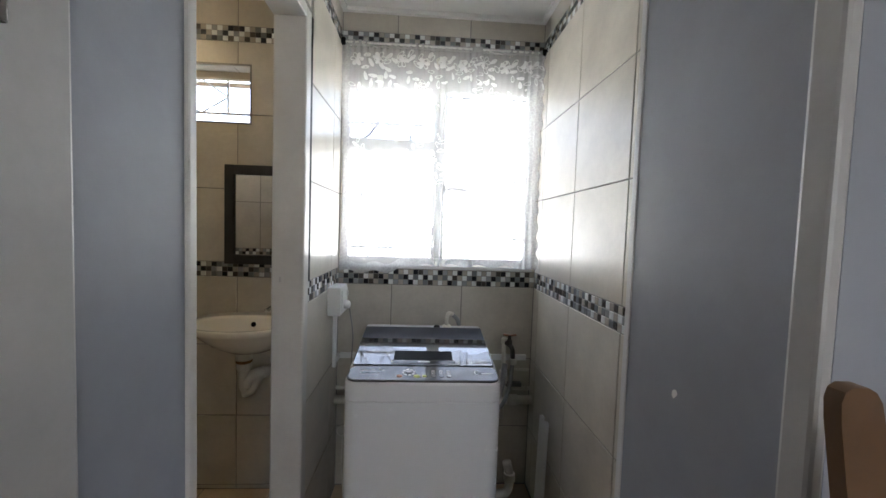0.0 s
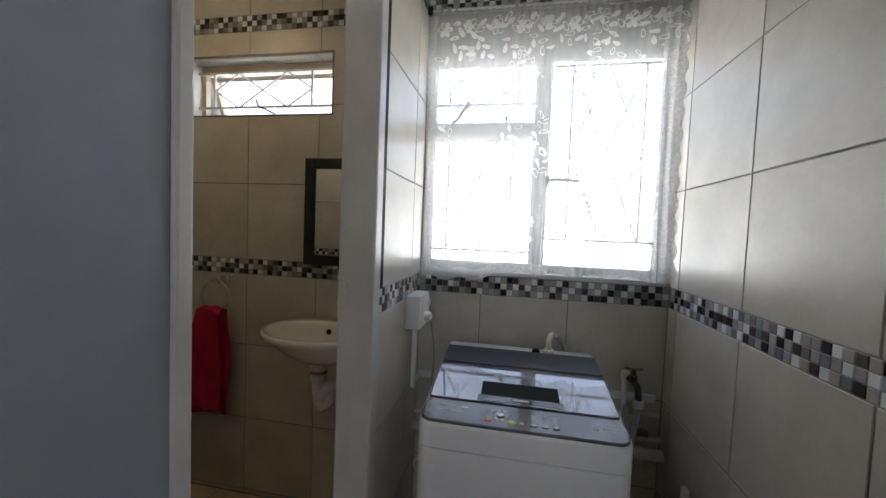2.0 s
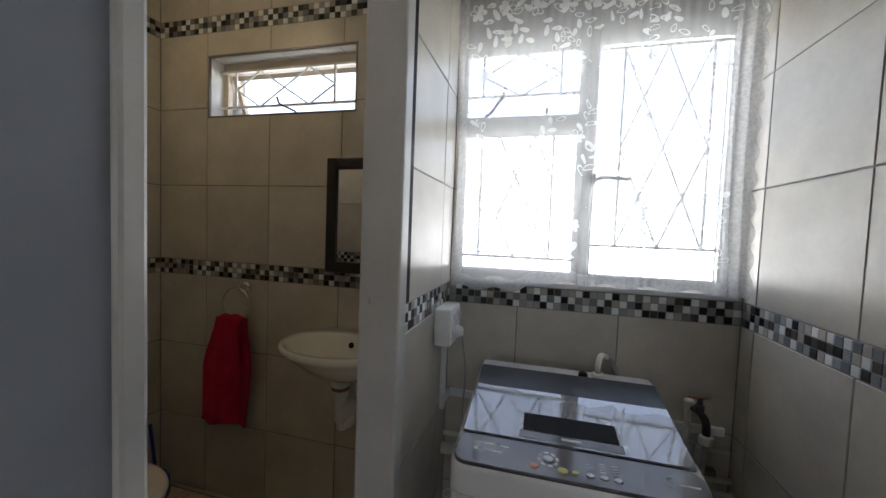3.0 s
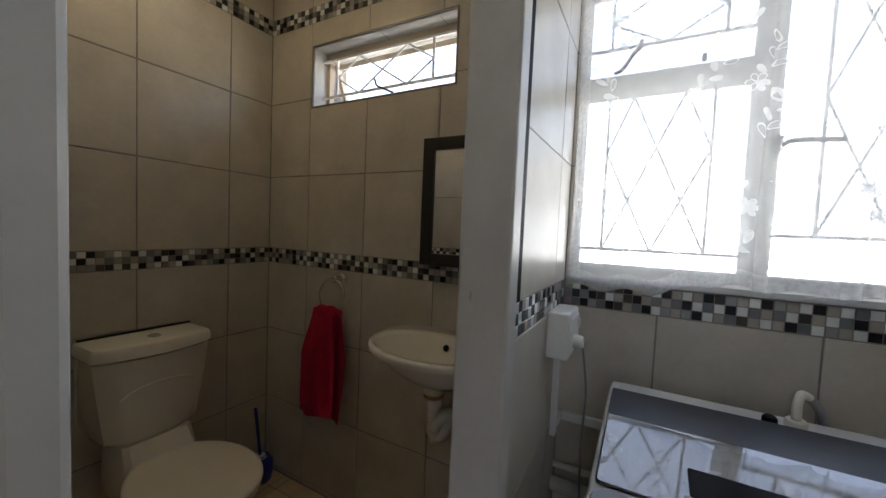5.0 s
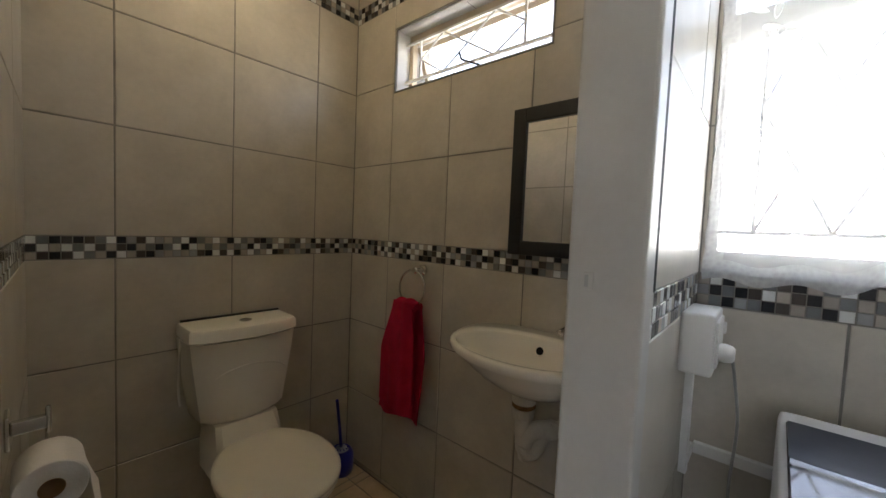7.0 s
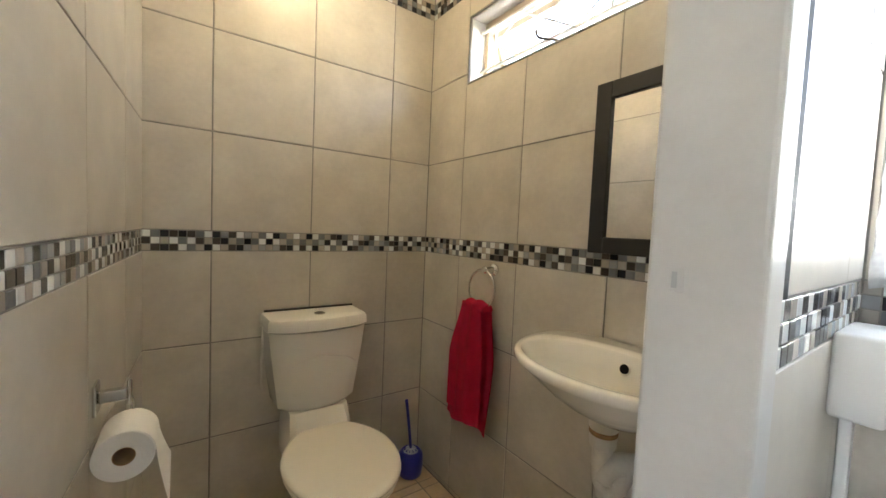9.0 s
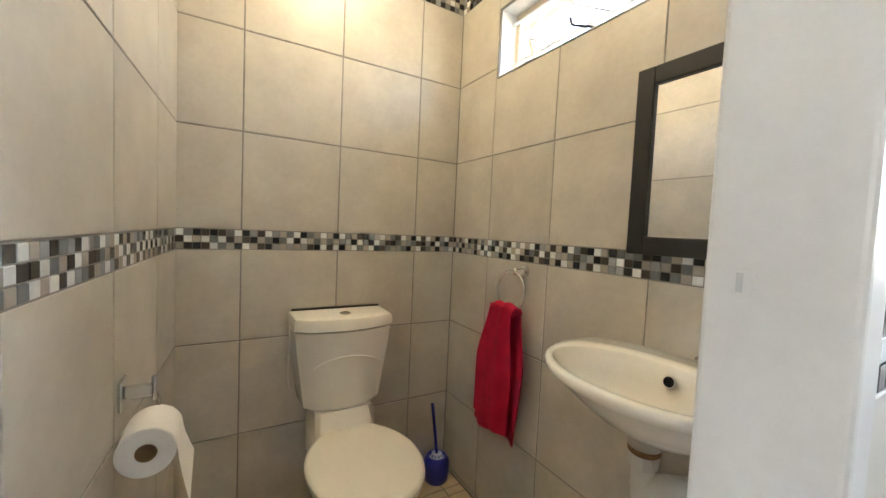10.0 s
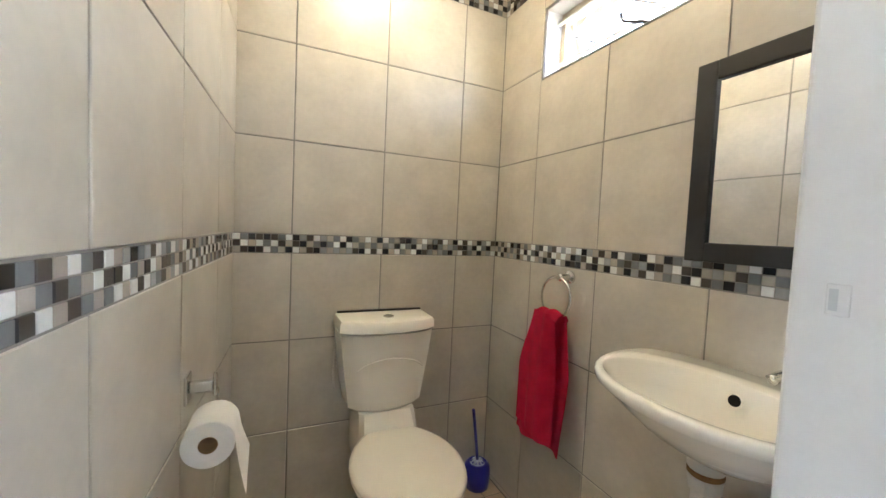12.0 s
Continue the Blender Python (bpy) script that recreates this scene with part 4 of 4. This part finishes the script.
trap = thing("waste_trap", "white plastic p-trap under the washbasin", "waste trap")
TX, TYY = -0.842, 1.735
part("tailpiece", lathe([(0.036, 0.045), (0.0345, 0.004), (0.033, 0.0)], (TX, TYY, 0.725)), PVC, trap, "", "auto")
part("seal", lathe([(0.031, 0.0), (0.034, 0.003), (0.034, 0.010), (0.031, 0.013)], (TX, TYY, 0.711)), RUST, trap, "brown sealing ring", "auto")
part("nut", lathe([(0.026, 0), (0.031, 0.004), (0.0325, 0.028), (0.029, 0.034)], (TX, TYY, 0.678), 12), PVC, trap)
part("drop_pipe", lathe([(0.024, 0), (0.024, 0.06)], (TX, TYY, 0.628)), PVC, trap, "", "auto")
part("bend", tube(smooth_path([(TX, TYY, 0.658), (TX, TYY, 0.618), (TX + 0.004, TYY, 0.593), (TX + 0.022, TYY + 0.004, 0.578), (TX + 0.040, TYY + 0.010, 0.596), (TX + 0.044, TYY + 0.014, 0.61), (TX + 0.060, TYY + 0.03, 0.650), (TX + 0.085, TYY + 0.06, 0.652), (TX + 0.10, YB - 0.001, 0.652)], 5), 0.0225, 12), PVC, trap, "", True)
part("elbow", tube(smooth_path([(TX + 0.012, TYY + 0.002, 0.600), (TX + 0.018, TYY + 0.004, 0.630), (TX + 0.040, TYY + 0.016, 0.648), (TX + 0.070, TYY + 0.042, 0.652)], 5), 0.027, 14), PVC, trap, "", True)
part("union_nut", lathe([(0.022, -0.012), (0.027, -0.010), (0.027, 0.010), (0.022, 0.012)], (TX + 0.070, TYY + 0.042, 0.652), 14, Matrix.Rotation(radians(-60), 4, "Z") @ ALONG_X), PVC, trap)
part("cleanout", lathe([(0.013, 0), (0.018, 0.004), (0.020, 0.03)], (TX + 0.010, TYY, 0.554), 14), PVC, trap, "", "auto")

# ---- mirror ----
mirror = thing("wall_mirror", "rectangular wall mirror in a black wooden frame", "mirror")
MX0, MX1, MZ0, MZ1, MY = -0.976, -0.640, 1.151, 1.615, 1.818
FW = 0.045
for b in ((MX0, MX0 + FW, MZ0, MZ1), (MX1 - FW, MX1, MZ0, MZ1), (MX0 + FW, MX1 - FW, MZ1 - FW, MZ1), (MX0 + FW, MX1 - FW, MZ0, MZ0 + FW)):
    part("frame", block(b[0], b[1], MY, YB - 0.0005, b[2], b[3], bevel=0.003), BLACK, mirror)
part("glass", block(MX0 + FW - 0.002, MX1 - FW + 0.002, MY + 0.010, MY + 0.014, MZ0 + FW - 0.002, MZ1 - FW + 0.002), MIRROR, mirror, "silvered mirror glass")

# ---- towel ring and towel ----
ringo = thing("towel_ring", "chrome towel ring on the tiled wall", "towel ring")
RCX, RCY, RCZ, RR = -1.404, 1.806, 0.980, 0.072
part("mount", lathe([(0.022, 0), (0.022, 0.008), (0.012, 0.014), (0.011, 0.045), (0.014, 0.052), (0.010, 0.058)], (-1.395, YB - 0.0005, 1.052), 18, Matrix.Rotation(radians(90), 4, "X")), CHROME, ringo, "", "auto")
part("ring", tube([(RCX + RR * math.cos(a), RCY + 0.004 * math.sin(a), RCZ + RR * math.sin(a)) for a in [k * math.tau / 48 for k in range(48)]], 0.0045, 10, True), CHROME, ringo, "", True)

towel = thing("hand_towel", "red terry hand towel hung through the ring", "towel")


def through_points(pts, v):
    """A smooth value at v between (v, value) pairs."""
    for (a, p), (b, q) in zip(pts, pts[1:]):
        if v <= b:
            t = (v - a) / (b - a)
            return p + (q - p) * t * t * (3 - 2 * t) * 0.5 + (q - p) * t * 0.5
    return pts[-1][1]


def towel_fall(left, right, ztop_, zl, zr, y, seed, thick=0.006):
    """One hanging layer, a closed skin with soft folds that deepen downwards; left and right give its edges."""
    rng = random.Random(seed)
    ph = [rng.uniform(0, 6) for _ in range(4)]
    n, rows_ = 44, 34
    rings = []
    for k in range(rows_ + 1):
        v = k / rows_
        x0, x1 = through_points(left, v), through_points(right, v)
        front, back = [], []
        for i in range(n + 1):
            u = i / n
            z = ztop_ + (zl + (zr - zl) * u - ztop_) * v - 0.004 * v ** 5 * math.sin(u * 9 + ph[2])
            fold = (0.003 + 0.008 * v) * math.sin(u * 7.5 + ph[0] + v * 0.8) + (0.002 + 0.003 * v) * math.sin(u * 17 + ph[1] - v)
            edge = (1 - (2 * u - 1) ** 6) * thick + 0.0015
            yy = y + fold - 0.012 * v
            front.append((x0 + (x1 - x0) * u, yy - edge, z))
            back.append((x0 + (x1 - x0) * u, yy + edge, z))
        rings.append(front + back[::-1])
    return loft(rings)


part("front_fall", towel_fall(((0, -1.478), (0.5, -1.540), (1, -1.538)), ((0, -1.372), (0.5, -1.350), (1, -1.356)), 0.926, 0.497, 0.466, RCY - 0.026, 2), RED, towel, "", "auto")
part("back_fall", towel_fall(((0, -1.478), (0.5, -1.546), (1, -1.588)), ((0, -1.352), (0.45, -1.318), (1, -1.334)), 0.922, 0.430, 0.440, RCY + 0.010, 7), RED, towel, "", "auto")
saddle = [[(-1.417 + u * 0.124, RCY - 0.008 - 0.026 * math.cos(a), 0.915 + 0.022 * math.sin(a) - 0.012 * (2 * u) ** 4 + 0.003 * math.sin(u * 14)) for a in [math.pi * k / 10 for k in range(11)]] +
          [(-1.417 + u * 0.120, RCY - 0.008 - 0.014 * math.cos(a), 0.903 + 0.010 * math.sin(a) - 0.012 * (2 * u) ** 4) for a in [math.pi * k / 10 for k in range(10, -1, -1)]] for u in [i / 20 - 0.5 for i in range(21)]]
part("fold_over", loft(saddle), RED, towel, "", "auto")
bm = block(-0.008, 0.008, -0.001, 0.001, -0.05, 0)
bm.transform(Matrix.Translation((-1.515, 1.790, 0.498)) @ Matrix.Rotation(radians(-8), 4, "Y"))
part("care_label", bm, PAPER, towel, "white care label")

# ---- paper holder and roll ----
holder = thing("paper_holder", "chrome toilet paper holder on the tiled wall", "paper holder")
HX, HZ = -1.312, 0.838
YH = 0.770 - 0.054 * (HX - XT)
part("back_plate", block(HX - 0.024, HX + 0.024, YH + 0.0005, YH + 0.007, HZ - 0.030, HZ + 0.030, bevel=0.002), CHROME, holder)
part("arm", block(HX - 0.009, HX + 0.009, YH + 0.007, YH + 0.052, HZ - 0.011, HZ + 0.013, bevel=0.003), CHROME, holder)
part("pin", lathe([(0.0035, -0.022), (0.0045, -0.02), (0.0045, 0.026), (0.003, 0.029)], (HX, YH + 0.054, HZ)), CHROME, holder, "", "auto")
part("wire", tube(smooth_path([(HX - 0.002, YH + 0.052, HZ), (HX - 0.045, YH + 0.054, HZ - 0.03), (HX - 0.052, YH + 0.054, HZ - 0.072), (HX - 0.03, YH + 0.054, HZ - 0.074), (HX + 0.07, YH + 0.054, HZ - 0.074)], 5), 0.0035, 8), CHROME, holder, "", True)
roll = thing("toilet_roll", "white toilet paper roll on the holder", "toilet roll")
RX_A, RX_B, RY, RZ = -1.325, -1.222, YH + 0.054, 0.752
bm = bmesh.new()
prof = [(0.0175, 0), (0.0175, RX_B - RX_A), (0.0455, RX_B - RX_A), (0.047, RX_B - RX_A - 0.0015), (0.047, 0.0015), (0.0455, 0)]
nn = 40
rws = [[bm.verts.new((RX_A + h, RY + r * math.cos(i * math.tau / nn), RZ + r * math.sin(i * math.tau / nn))) for i in range(nn)] for r, h in prof]
for a, b in zip(rws, rws[1:] + rws[:1]):
    for i in range(nn):
        bm.faces.new((a[i], a[(i + 1) % nn], b[(i + 1) % nn], b[i]))
bmesh.ops.recalc_face_normals(bm, faces=bm.faces)
part("paper", bm, PAPER, roll, "", "auto")
part("core", loft([[(x, RY + r * math.cos(i * math.tau / 24), RZ + r * math.sin(i * math.tau / 24)) for i in range(24)] for x, r in ((RX_A + 0.001, 0.0173), (RX_B - 0.001, 0.0173), (RX_B - 0.001, 0.0162), (RX_A + 0.001, 0.0162))], False, False), CARD, roll, "brown cardboard core", True)
sheet = []
for k in range(13):
    v = k / 12
    a = radians(78 - 75 * min(1, v * 2))
    y, z = (RY + 0.0476 * math.cos(a), RZ + 0.0476 * math.sin(a)) if v < 0.5 else (RY + 0.0476 + 0.050 * (v - 0.5) ** 1.3, RZ - (v - 0.5) * 0.21)
    droop = 0.04 * max(0, v - 0.5) * 2
    sheet.append([(RX_A + 0.001, y, z + droop), (RX_B - 0.001, y, z - droop * 0.3), (RX_B - 0.001, y + 0.0008, z - droop * 0.3), (RX_A + 0.001, y + 0.0008, z + droop)])
part("loose_sheet", loft(sheet), PAPER, roll, "loose hanging sheet", "auto")

# ---- toilet brush ----
brush = thing("toilet_brush", "dark blue plastic toilet brush standing in its holder", "toilet brush")
QX, QY = -1.822, 1.776
part("holder", lathe([(0.050, 0), (0.055, 0.006), (0.059, 0.04), (0.060, 0.085), (0.056, 0.104), (0.044, 0.116), (0.036, 0.115), (0.036, 0.09)], (QX, QY, FLOOR)), BLUE, brush, "", "auto")
part("brush_head", lathe([(0.012, 0.07), (0.031, 0.08), (0.034, 0.110), (0.026, 0.124), (0.008, 0.128)], (QX, QY, FLOOR), 22), BRISTLE, brush, "pale bristle head")
for k in range(11):
    a = k * math.tau / 11
    part("bristle_rib", block(-0.0015, 0.0015, 0.010, 0.033, 0.122, 0.128), BLUE, brush).matrix_local = Matrix.Translation((QX, QY, FLOOR - 0.003)) @ Matrix.Rotation(a, 4, "Z")
part("handle", tube(smooth_path([(QX, QY, FLOOR + 0.12), (QX + 0.022, QY - 0.026, 0.26), (QX + 0.046, QY - 0.058, 0.40), (QX + 0.050, QY - 0.064, 0.418)], 4), 0.0075, 8), BLUE, brush, "", True)

# ---- toilet lamp ----
lamp = thing("ceiling_lamp", "round opal glass ceiling lamp with warm light", "ceiling lamp")
part("base", lathe([(0.150, 0), (0.150, -0.014), (0.140, -0.018)], (-1.44, 1.29, CEIL - 0.008), 40), PLASTIC, lamp, "", "auto")
part("dome", lathe([(0.138, -0.018), (0.136, -0.036), (0.120, -0.064), (0.085, -0.084), (0.040, -0.094), (0.004, -0.097)], (-1.44, 1.29, CEIL - 0.008), 40), SHADE, lamp, "glowing opal glass dome", True)

# ---- plank by the first doorway ----
plank = thing("wooden_plank", "varnished pine board with rounded top, leaning askew at the door frame", "board")
bm = loft([[(0.3095 + (1.222 - z) * 0.175 + w * 0.0195 * sx, 0.306 + 0.007 * sy, z) for sx, sy in ((-1, -1), (1, -1), (1, 1), (-1, 1))] for z, w in ((FLOOR, 1.0), (0.6, 1.0), (1.195, 1.0), (1.213, 0.92), (1.222, 0.7), (1.226, 0.35))])
part("board", bm, WOOD, plank, "", "auto")


# ---- wall tiles and mosaic bands ----
J = 0.0050      # joint width
tile_meshes = {}


def slab_mesh(w, h, t, c, mat, name):
    """A tile lying in x and y with its face up, its front edges chamfered by c."""
    key = (round(w, 3), round(h, 3), mat.name)
    if key in tile_meshes:
        return tile_meshes[key]
    a, b = w / 2, h / 2
    pts = [(sx * a, sy * b, -0.003) for sx, sy in ((-1, -1), (1, -1), (1, 1), (-1, 1))]
    pts += [(sx * a, sy * b, t - c) for sx, sy in ((-1, -1), (1, -1), (1, 1), (-1, 1))]
    pts += [(sx * (a - c), sy * (b - c), t) for sx, sy in ((-1, -1), (1, -1), (1, 1), (-1, 1))]
    faces = [(8, 9, 10, 11)] + [(i, (i + 1) % 4, 4 + (i + 1) % 4, 4 + i) for i in range(4)] + [(4 + i, 4 + (i + 1) % 4, 8 + (i + 1) % 4, 8 + i) for i in range(4)]
    me = bpy.data.meshes.new(name)
    me.from_pydata(pts, [], faces)
    me.materials.append(mat)
    tile_meshes[key] = me
    return me


def frame_of(origin, facing):
    """Local axes of a wall: u along it, v up, n into the room."""
    u = {"+x": (0, 1, 0), "-x": (0, -1, 0), "+y": (-1, 0, 0), "-y": (1, 0, 0), "+z": (1, 0, 0)}[facing]
    v = (0, 1, 0) if facing == "+z" else (0, 0, 1)
    n = Vector(u).cross(Vector(v))
    m = Matrix((Vector(u).to_4d(), Vector(v).to_4d(), n.to_4d(), Vector(origin).to_4d())).transposed()
    for i in range(3):
        m[3][i] = 0.0
    m[3][3] = 1.0
    return m


tint_rng = random.Random(11)


def lay(parent, m, u0, u1, v0, v1, mat, name, t=R, c=0.0012, hole=None):
    if u1 - u0 < 0.006 or v1 - v0 < 0.006:
        return
    if hole and u0 < hole[1] and u1 > hole[0] and v0 < hole[3] and v1 > hole[2]:
        h0, h1, g0, g1 = hole
        bits = [(u0, min(u1, h0), v0, v1), (max(u0, h1), u1, v0, v1), (max(u0, h0), min(u1, h1), v0, min(v1, g0)), (max(u0, h0), min(u1, h1), max(v0, g1), v1)]
        bm = bmesh.new()
        for a, b, p, q in bits:
            if b - a > 0.004 and q - p > 0.004:
                block(a, b, p, q, -0.003, t, bm=bm)
        if bm.faces:
            ob = part(name, bm, mat, parent)
            ob.matrix_local = m
        else:
            bm.free()
        return
    ob = new(name, slab_mesh(u1 - u0, v1 - v0, t, c, mat, name))
    ob.parent = parent
    wob = tint_rng.uniform(-0.0007, 0.0007)
    ob.matrix_local = m @ Matrix.Translation(((u0 + u1) / 2, (v0 + v1) / 2, wob))


def tiles(parent, origin, facing, us, vs, hole=None, mat=TILE, name="tile"):
    m = frame_of(origin, facing)
    us = sorted(us)
    for a, b in zip(us, us[1:]):
        for p, q in vs:
            lay(parent, m, a + J / 2, b - J / 2, p + J / 2, q - J / 2, mat, name, hole=hole)


def mosaic(parent, origin, facing, u0, u1, v0, v1, single=True):
    """Three rows of small glass tiles; each differs from the ones beside and below it."""
    m = frame_of(origin, facing)
    pitch = (v1 - v0) / 3
    g = 0.0024
    n = max(1, round((u1 - u0) / 0.0247))
    pu = (u1 - u0) / n
    joined = {}
    before = [None] * 3
    for i in range(n):
        last = None
        for k in range(3):
            c = last
            while c in (last, before[k]):
                c = tint_rng.choices(range(6), MOSAIC_WEIGHTS)[0]
            last = before[k] = c
            a, p = u0 + i * pu, v0 + k * pitch
            if single:
                ob = new("mosaic_tile", slab_mesh(pu - g, pitch - g, R + 0.0006, 0.0009, MOSAIC[c], "mosaic_tile"))
                ob.parent = parent
                ob.matrix_local = m @ Matrix.Translation((a + pu / 2, p + pitch / 2, tint_rng.uniform(-0.0004, 0.0003))) @ Matrix.Rotation(tint_rng.uniform(-0.012, 0.012), 4, "Z")
            else:
                block(a + g / 2, a + pu - g / 2, p + g / 2, p + pitch - g / 2, -0.002, R + 0.0006, bm=joined.setdefault(c, bmesh.new()))
    for c, bm in joined.items():
        tagged(part("mosaic_band", bm, MOSAIC[c], parent), kind="stuff").matrix_local = m


def rows(lo, band, mid, upband, top):
    """Tile rows between joints, leaving out the two bands."""
    zs = [(a, b) for a, b in zip(lo, lo[1:])] + [(a, b) for a, b in zip(mid, mid[1:])]
    return zs + [(upband[1], top)]


TB, TU = (1.086, 1.156), (2.192, 2.262)          # toilet bands
LB, LU = (1.063, 1.140), (2.222, 2.286)          # laundry bands
trows = rows((FLOOR, 0.046, 0.399, 0.752, TB[0]), TB, (TB[1], 1.506, 1.857, TU[0]), TU, CEIL)
lrows = rows((FLOOR, 0.335, 0.692, LB[0]), LB, (LB[1], 1.504, 1.853, LU[0]), LU, CEIL)

# toilet west wall: u = y
tiles(wall_west, (XT - R, 0, 0), "+x", (0.766, 0.962, 1.308, 1.655, YB), trows)
mosaic(wall_west, (XT - R, 0, 0), "+x", 0.766, YB, *TB)
mosaic(wall_west, (XT - R, 0, 0), "+x", 0.766, YB, *TU)
# toilet north wall: u = x
thole = (TWX0 - 0.006, TWX1 + 0.006, TWZ0 - 0.006, TWZ1 + 0.006)
tiles(wall_north, (0, YB + R, 0), "-y", (XT, -1.627, -1.289, -0.937, XP), trows, thole)
mosaic(wall_north, (0, YB + R, 0), "-y", XT, XP, *TB)
mosaic(wall_north, (0, YB + R, 0), "-y", XT, XP, *TU, single=False)
# toilet south wall: u = -x
tiles(wall_south, (0, YS - R, 0), "+y", [-x for x in (XT, -1.628, -1.276, -0.925, XP)], trows)
mosaic(wall_south, (0, YS - R, 0), "+y", -XP, -XT, *TB)
mosaic(wall_south, (0, YS - R, 0), "+y", -XP, -XT, *TU, single=False)
# partition, both faces
tiles(wall_part, (XP + R, 0, 0), "-x", [-y for y in (1.376, 1.62, YB)], trows)
mosaic(wall_part, (XP + R, 0, 0), "-x", -YB, -1.376, *TB)
mosaic(wall_part, (XP + R, 0, 0), "-x", -YB, -1.376, *TU, single=False)
tiles(wall_part, (XL - R, 0, 0), "+x", (1.376, 1.745, YL), [q for q in lrows if q[1] <= LB[0]])
tiles(wall_part, (XL - R, 0, 0), "+x", (1.408, 1.745, YL), [q for q in lrows if q[0] >= LB[1]])
mosaic(wall_part, (XL - R, 0, 0), "+x", 1.385, YL, *LB)
mosaic(wall_part, (XL - R, 0, 0), "+x", 1.388, YL, *LU)
tiles(wall_part, (XL - R, 0, 0), "+x", (0.70, 1.04, 1.388), [(HEAD + 0.025, LU[0]), (LU[1], CEIL)])
# laundry north wall
lhole = (LWX0 - 0.004, LWX1 + 0.004, LWZ0 - 0.012, LWZ1 + 0.003)
tiles(wall_laundry, (0, YL + R, 0), "-y", (XL, -0.196, 0.158, XR), lrows, lhole)
mosaic(wall_laundry, (0, YL + R, 0), "-y", XL, XR, *LB)
mosaic(wall_laundry, (0, YL + R, 0), "-y", XL, XR, *LU)
# laundry east wall: u = -y
tiles(wall_east, (XR + R, 0, 0), "-x", [-y for y in (0.70, 1.052, 1.430, 1.812, YL)], lrows)
mosaic(wall_east, (XR + R, 0, 0), "-x", -YL, -0.70, *LB)
mosaic(wall_east, (XR + R, 0, 0), "-x", -YL, -0.70, *LU)
# floor tiles
tiles(tfloor, (0, 0, FLOOR - R), "+z", (XT, -1.745, RX0), [(YS, 1.10), (1.10, 1.44), (1.44, 1.775), (1.775, YB)], mat=FLOORTILE, name="floor_tile")
tiles(floor, (0, 0, FLOOR - R), "+z", (RX0, -1.42, -1.09, -0.76, -0.47), [(YS, 1.10), (1.10, 1.44), (1.44, 1.775), (1.775, YB)], mat=FLOORTILE, name="floor_tile")
tiles(floor, (0, 0, FLOOR - R), "+z", (-0.46, -0.12, 0.21, XR), [(0.40, 0.74), (0.74, 1.08), (1.08, 1.42), (1.42, 1.76), (1.76, YL)], mat=FLOORTILE, name="floor_tile")
tiles(floor, (0, 0, FLOOR - R), "+z", [RX0 + 0.34 * i for i in range(10)], [(RY0 + 0.34 * i, RY0 + 0.34 * (i + 1)) for i in range(6)], mat=FLOORTILE, name="floor_tile")
